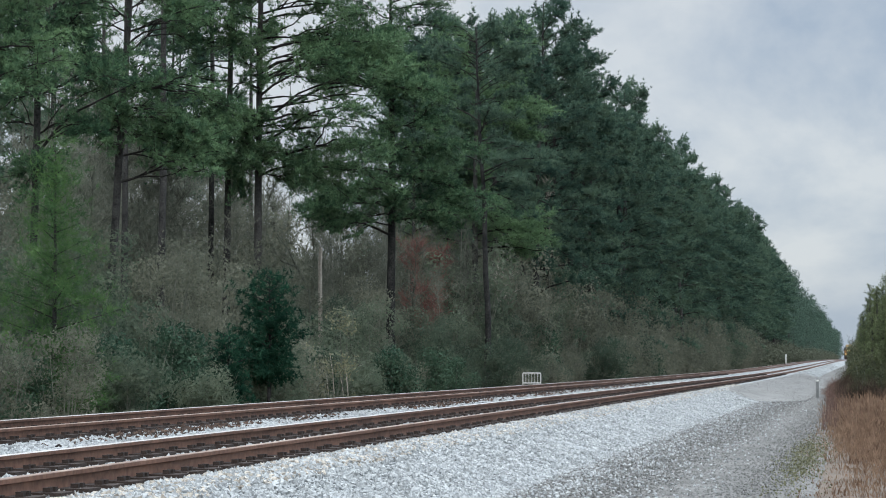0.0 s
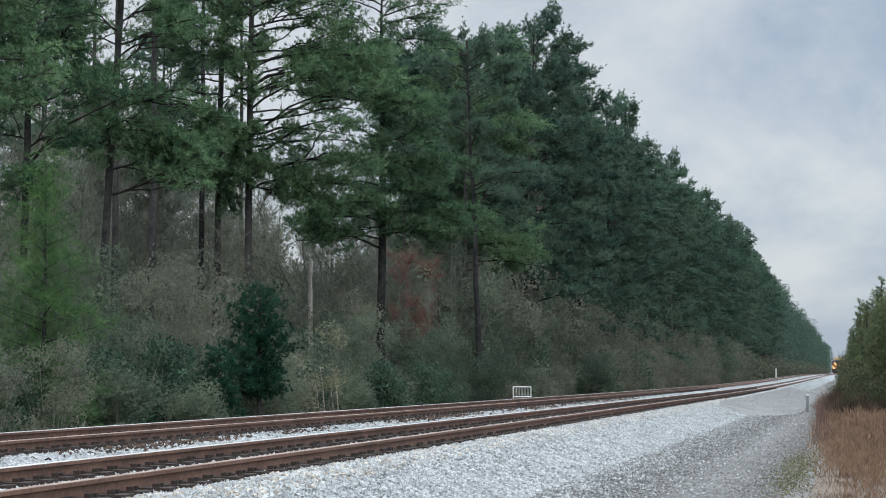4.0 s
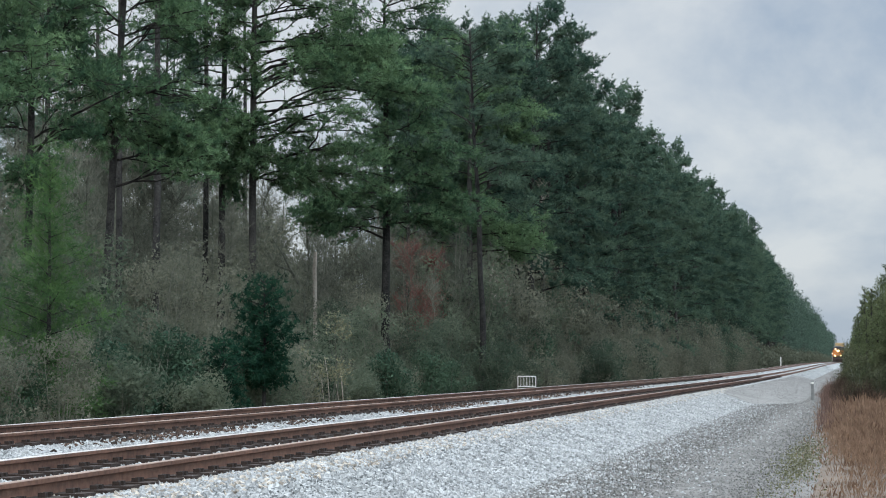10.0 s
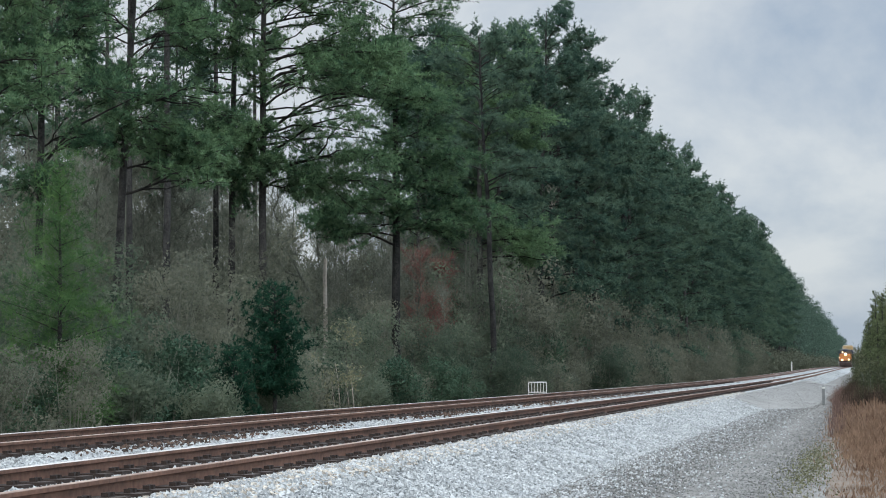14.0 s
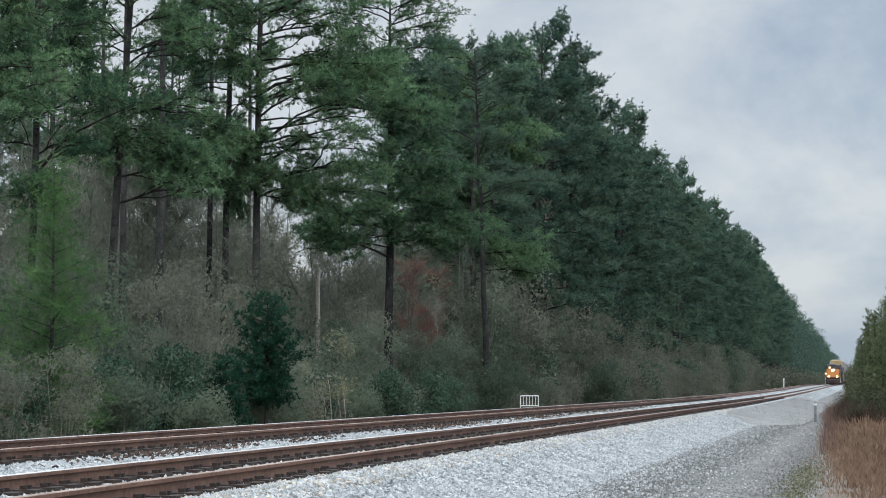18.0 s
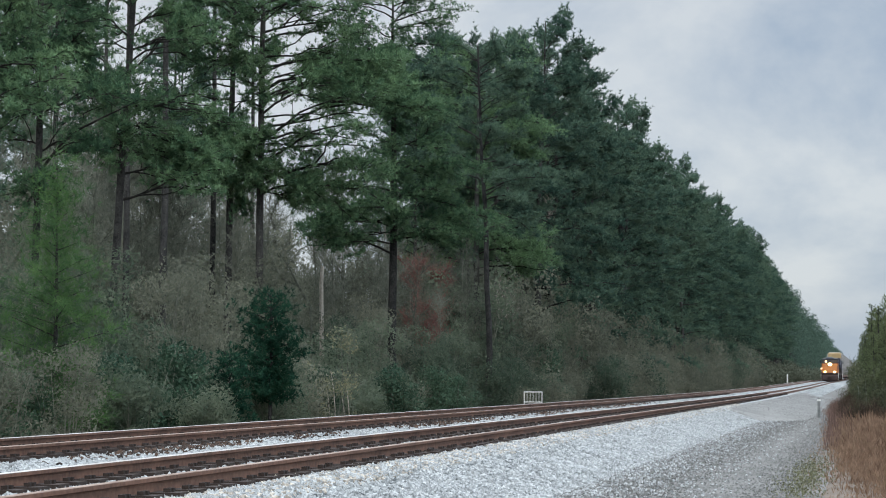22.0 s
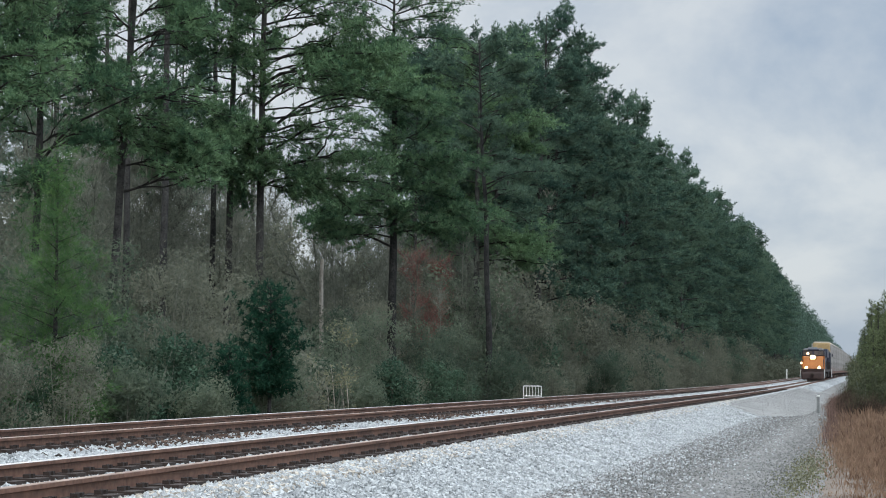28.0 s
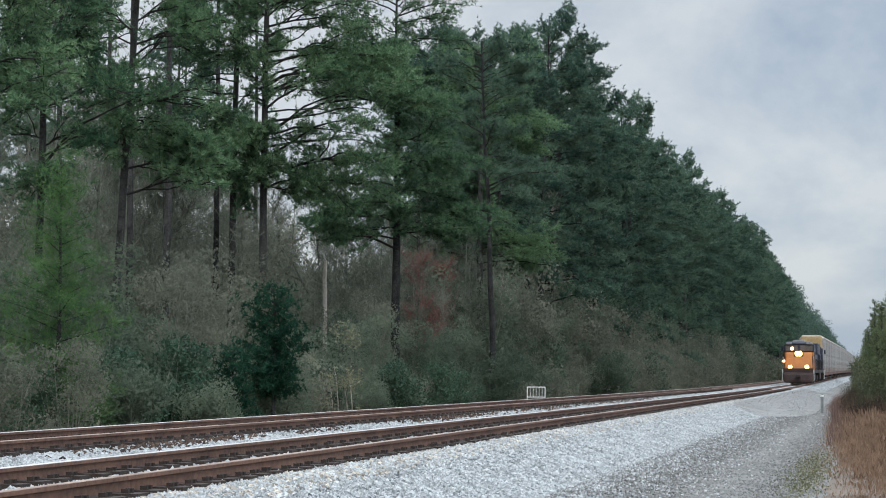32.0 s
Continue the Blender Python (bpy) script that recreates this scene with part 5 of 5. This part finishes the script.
def locomotive(label, lit):
    L = tagged(new("locomotive"), label, "locomotive", "engines of the train")
    lamp, glow, front = (M_LAMP, M_GLOW, M_YELLOW) if lit else (M_GREY, M_GREY, M_BLUE)
    part("underframe", bevelled("underframe", M_BLACK, (-1.5, 0.9, 1.15), (1.5, 22.0, 1.5), 0.03), L)
    part("plow", bevelled("plow", M_PLOW, (-1.5, 0.0, 0.12), (1.5, 0.9, 1.2), 0.28, (1.04, 0.3, 0)), L, "dark rusty snow plow")
    part("pilot", bevelled("pilot", M_PLOW, (-1.53, 0.55, 1.0), (1.53, 1.2, 1.62), 0.03), L)
    part("coupler", bevelled("coupler", M_PLATE, (-0.2, -0.45, 0.72), (0.2, 0.4, 1.0), 0.04), L)
    nose = part("nose", bevelled("nose", front, (-1.42, 1.3, 1.5), (1.42, 3.6, 3.25), 0.12, (0.92, 0.55, 0)), L, "yellow short nose" if lit else "")
    part("nose_door", bevelled("nose_door", front, (-1.2, 1.34, 1.6), (-0.6, 1.44, 2.6), 0.02, (1.0, 0.28, 0.28)), nose)
    cab = part("cab", bevelled("cab", front, (-1.55, 3.3, 1.5), (1.55, 6.1, 4.1), 0.1, (0.95, 0.12, 0)), L, "yellow cab" if lit else "")
    part("cab_roof", bevelled("cab_roof", M_BLUE, (-1.46, 3.2, 4.06), (1.46, 6.2, 4.38), 0.12, (0.8, 0.1, 0)), L, "dark blue cab roof")
    for s in (-1, 1):
        part("cab_side", bevelled("cab_side", M_BLUE, (min(s * 1.5, s * 1.565), 3.75, 1.6), (max(s * 1.5, s * 1.565), 6.05, 4.06), 0.02), cab, "dark blue cab side")
        part("nose_side", bevelled("nose_side", M_BLUE, (min(s * 1.36, s * 1.44), 1.95, 1.55), (max(s * 1.36, s * 1.44), 3.3, 2.9), 0.02), nose)
        part("grab_iron", Shape().tube([(s * 1.56, 0.62, 0.35), (s * 1.56, 0.62, 1.5)], [0.05, 0.05], 6).mesh("grab_iron", M_WHITE), L, "white grab iron")
    part("window_band", bevelled("window_band", M_BLUE, (-1.5, 3.32, 3.32), (1.5, 3.5, 4.08), 0.03), cab)
    for a, b in ((-1.38, -0.12), (0.12, 1.38)):
        part("windshield", bevelled("windshield", M_GLASS, (a, 3.27, 3.42), (b, 3.36, 3.98), 0.02), cab, "dark glass windshield")
    for s in (-1, 1):
        part("side_window", bevelled("side_window", M_GLASS, (min(s * 1.53, s * 1.57), 4.0, 3.3), (max(s * 1.53, s * 1.57), 5.6, 3.9), 0.01), cab)
        part("mirror", bevelled("mirror", M_BLUE, (s * 1.75 - 0.1, 3.9, 3.4), (s * 1.75 + 0.1, 3.98, 3.9), 0.02), cab)
        part("ditch_light_box", bevelled("ditch_light_box", M_BLACK, (s * 0.85 - 0.24, 1.0, 1.46), (s * 0.85 + 0.24, 1.3, 1.98), 0.04), L)
        # lamp discs are wider than real lenses, their bloom put into the size
        part("ditch_light", disc("ditch_light", lamp, 0.22), L, "lit ditch light" if lit else "").matrix_basis = pose(s * 0.85, 0.98, 1.74)
        part("headlight", disc("headlight", lamp, 0.27), L, "lit headlight" if lit else "").matrix_basis = pose(s * 0.12, 1.68, 3.12)
        rail = Shape().tube([(s * 1.5, 0.75, 1.3), (s * 1.5, 0.75, 2.65), (s * 1.5, 1.2, 2.75), (s * 1.5, 3.2, 2.75)], [0.025] * 4, 6)
        part("handrail", rail.mesh("handrail", front), L)
        long_rail = Shape().tube([(s * 1.5, 6.2, 2.6), (s * 1.5, 21.8, 2.6)], [0.025, 0.025], 6)
        for k in range(9):
            long_rail.tube([(s * 1.5, 6.2 + 1.95 * k, 1.5), (s * 1.5, 6.2 + 1.95 * k, 2.6)], [0.02, 0.02], 5)
        part("handrail", long_rail.mesh("handrail", M_BLACK), L)
        part("step", bevelled("step", M_BLACK, (s * 1.38 - 0.18, 0.5, 0.4), (s * 1.38 + 0.18, 1.2, 1.1), 0.02), L)
        part("number_board", bevelled("number_board", M_GREY, (s * 1.05 - 0.3, 3.12, 4.1), (s * 1.05 + 0.3, 3.2, 4.3), 0.02), cab)
    part("marker_light", disc("marker_light", glow, 0.15), L, "lit step light" if lit else "").matrix_basis = pose(-1.5, 1.1, 2.35)
    # small glowing disc set just in front of one windshield
    part("cab_light", disc("cab_light", glow, 0.19), L, "glowing round disc on the windshield" if lit else "").matrix_basis = pose(-0.72, 3.24, 3.66)
    part("headlight_box", bevelled("headlight_box", M_BLACK, (-0.48, 1.7, 2.82), (0.48, 2.3, 3.42), 0.05), L)
    hood = part("hood", bevelled("hood", M_BLUE, (-1.0, 6.1, 1.5), (1.0, 21.6, 4.2), 0.08), L, "dark blue engine hood")
    part("radiator", bevelled("radiator", M_BLUE, (-1.55, 17.2, 3.2), (1.55, 21.4, 4.42), 0.08), L)
    part("blower_box", bevelled("blower_box", M_BLUE, (-1.35, 6.1, 1.5), (1.35, 8.2, 3.4), 0.06), L)
    for k in range(8):
        part("hood_door", bevelled("hood_door", M_BLUE, (0.98, 8.5 + k * 1.05, 1.7), (1.03, 9.45 + k * 1.05, 3.9), 0.01), hood)
    part("exhaust_stack", bevelled("exhaust_stack", M_BLACK, (-0.35, 11.0, 4.15), (0.35, 12.4, 4.45), 0.04), L)
    part("horn", bevelled("horn", M_GREY, (-0.25, 4.2, 4.36), (0.35, 4.7, 4.54), 0.04), L)
    part("air_conditioner", bevelled("air_conditioner", M_GREY, (-0.7, 4.8, 4.34), (0.5, 5.8, 4.56), 0.05), L)
    part("fuel_tank", bevelled("fuel_tank", M_BLACK, (-1.4, 8.4, 0.35), (1.4, 13.6, 1.15), 0.15), L)
    bogie(L, 4.6, 3, 1.85)
    bogie(L, 17.6, 3, 1.85)
    return L


RACK_LONG = 27.4
PANEL = [Shape().box((1.50, 0, 0), (1.535, 1.42, 1.42)).mesh("side_panel", M_RACK), Shape().box((-1.535, 0, 0), (-1.50, 1.42, 1.42)).mesh("side_panel", M_RACK)]


def autorack():
    c = tagged(new("rail_car"), "tall enclosed grey auto-carrier rail car with ribbed panels", "rail car", "cars of the train")
    part("underframe", bevelled("underframe", M_RACKRED, (-1.45, 0.3, 0.75), (1.45, RACK_LONG - 0.3, 1.3), 0.05), c, "brown steel underframe")
    part("body", bevelled("body", M_RACK, (-1.5, 0.5, 1.2), (1.5, RACK_LONG - 0.5, 5.35), 0.05), c)
    part("roof", bevelled("roof", M_RACKROOF, (-1.53, 0.4, 5.3), (1.53, RACK_LONG - 0.4, 5.8), 0.12, (0.72, 0, 0)), c, "faded tan arched roof")
    for y0, y1, s in ((0.3, 0.5, -1), (RACK_LONG - 0.5, RACK_LONG - 0.3, 1)):
        part("end_door", bevelled("end_door", M_RACKEND, (-1.5, y0, 1.2), (1.5, y1, 5.6), 0.06, (0.86, 0, 0)), c, "faded yellow end door")
    for j in range(18):
        for k in (0, 1):
            post_x = 1.5 if k == 0 else -1.5
            part("post", RIB, c).matrix_basis = pose(post_x, 0.55 + j * 1.475, 1.2)
    for j in range(17):
        for row in range(2):
            pn = part("side_panel", PANEL[0], c)
            pn.matrix_basis = pose(0, 0.62 + j * 1.475, 1.9 + row * 1.6)
    part("lower_sill", bevelled("lower_sill", M_RACKRED, (-1.54, 0.5, 1.2), (1.54, RACK_LONG - 0.5, 1.75), 0.03), c, "brown lower sill")
    bogie(c, 2.6, 2, 1.75)
    bogie(c, RACK_LONG - 2.6, 2, 1.75)
    return c


RIB = Shape().box((-0.06, -0.04, 0.0), (0.06, 0.04, 4.25)).mesh("post", M_RACK)

SPEED, FRONT_END = 16.42, 206.0
LOCO_LONG = 22.0
TRAIN = [(locomotive("diesel locomotive with yellow nose, dark blue hood and lit headlights", True), 0.0, LOCO_LONG),
         (locomotive("second dark blue diesel locomotive coupled behind the first", False), 22.9, LOCO_LONG)]
first_car = autorack()
TRAIN.append((first_car, 45.8, RACK_LONG))
for k in range(1, 17):
    TRAIN.append((copy_thing(first_car, Matrix()), 45.8 + k * (RACK_LONG + 0.9), RACK_LONG))


def on_line(y, length):
    """The pose of a vehicle whose front stands at y on the near track."""
    a, b = y + 2.0, y + length - 2.0
    pa = Vector((NEAR_TRACK + float(sway(a)), a, RAIL_Z + float(rise(a))))
    pb = Vector((NEAR_TRACK + float(sway(b)), b, RAIL_Z + float(rise(b))))
    d = (pb - pa).normalized()
    side = d.cross(Vector((0, 0, 1))).normalized()
    m = Matrix((side, d, side.cross(d))).transposed().to_4x4()
    return Matrix.Translation(pa - d * 2.0) @ m


def motions():
    for car, behind, length in TRAIN:
        about = pose(0, LOCO_LONG, 0, 0, 0, 180) if behind == 22.9 else Matrix()  # the second engine runs backwards
        walk(car, [(t, on_line(FRONT_END + SPEED * (32.0 - t) + behind, length) @ about) for t in range(0, 33, 2)])


motions()
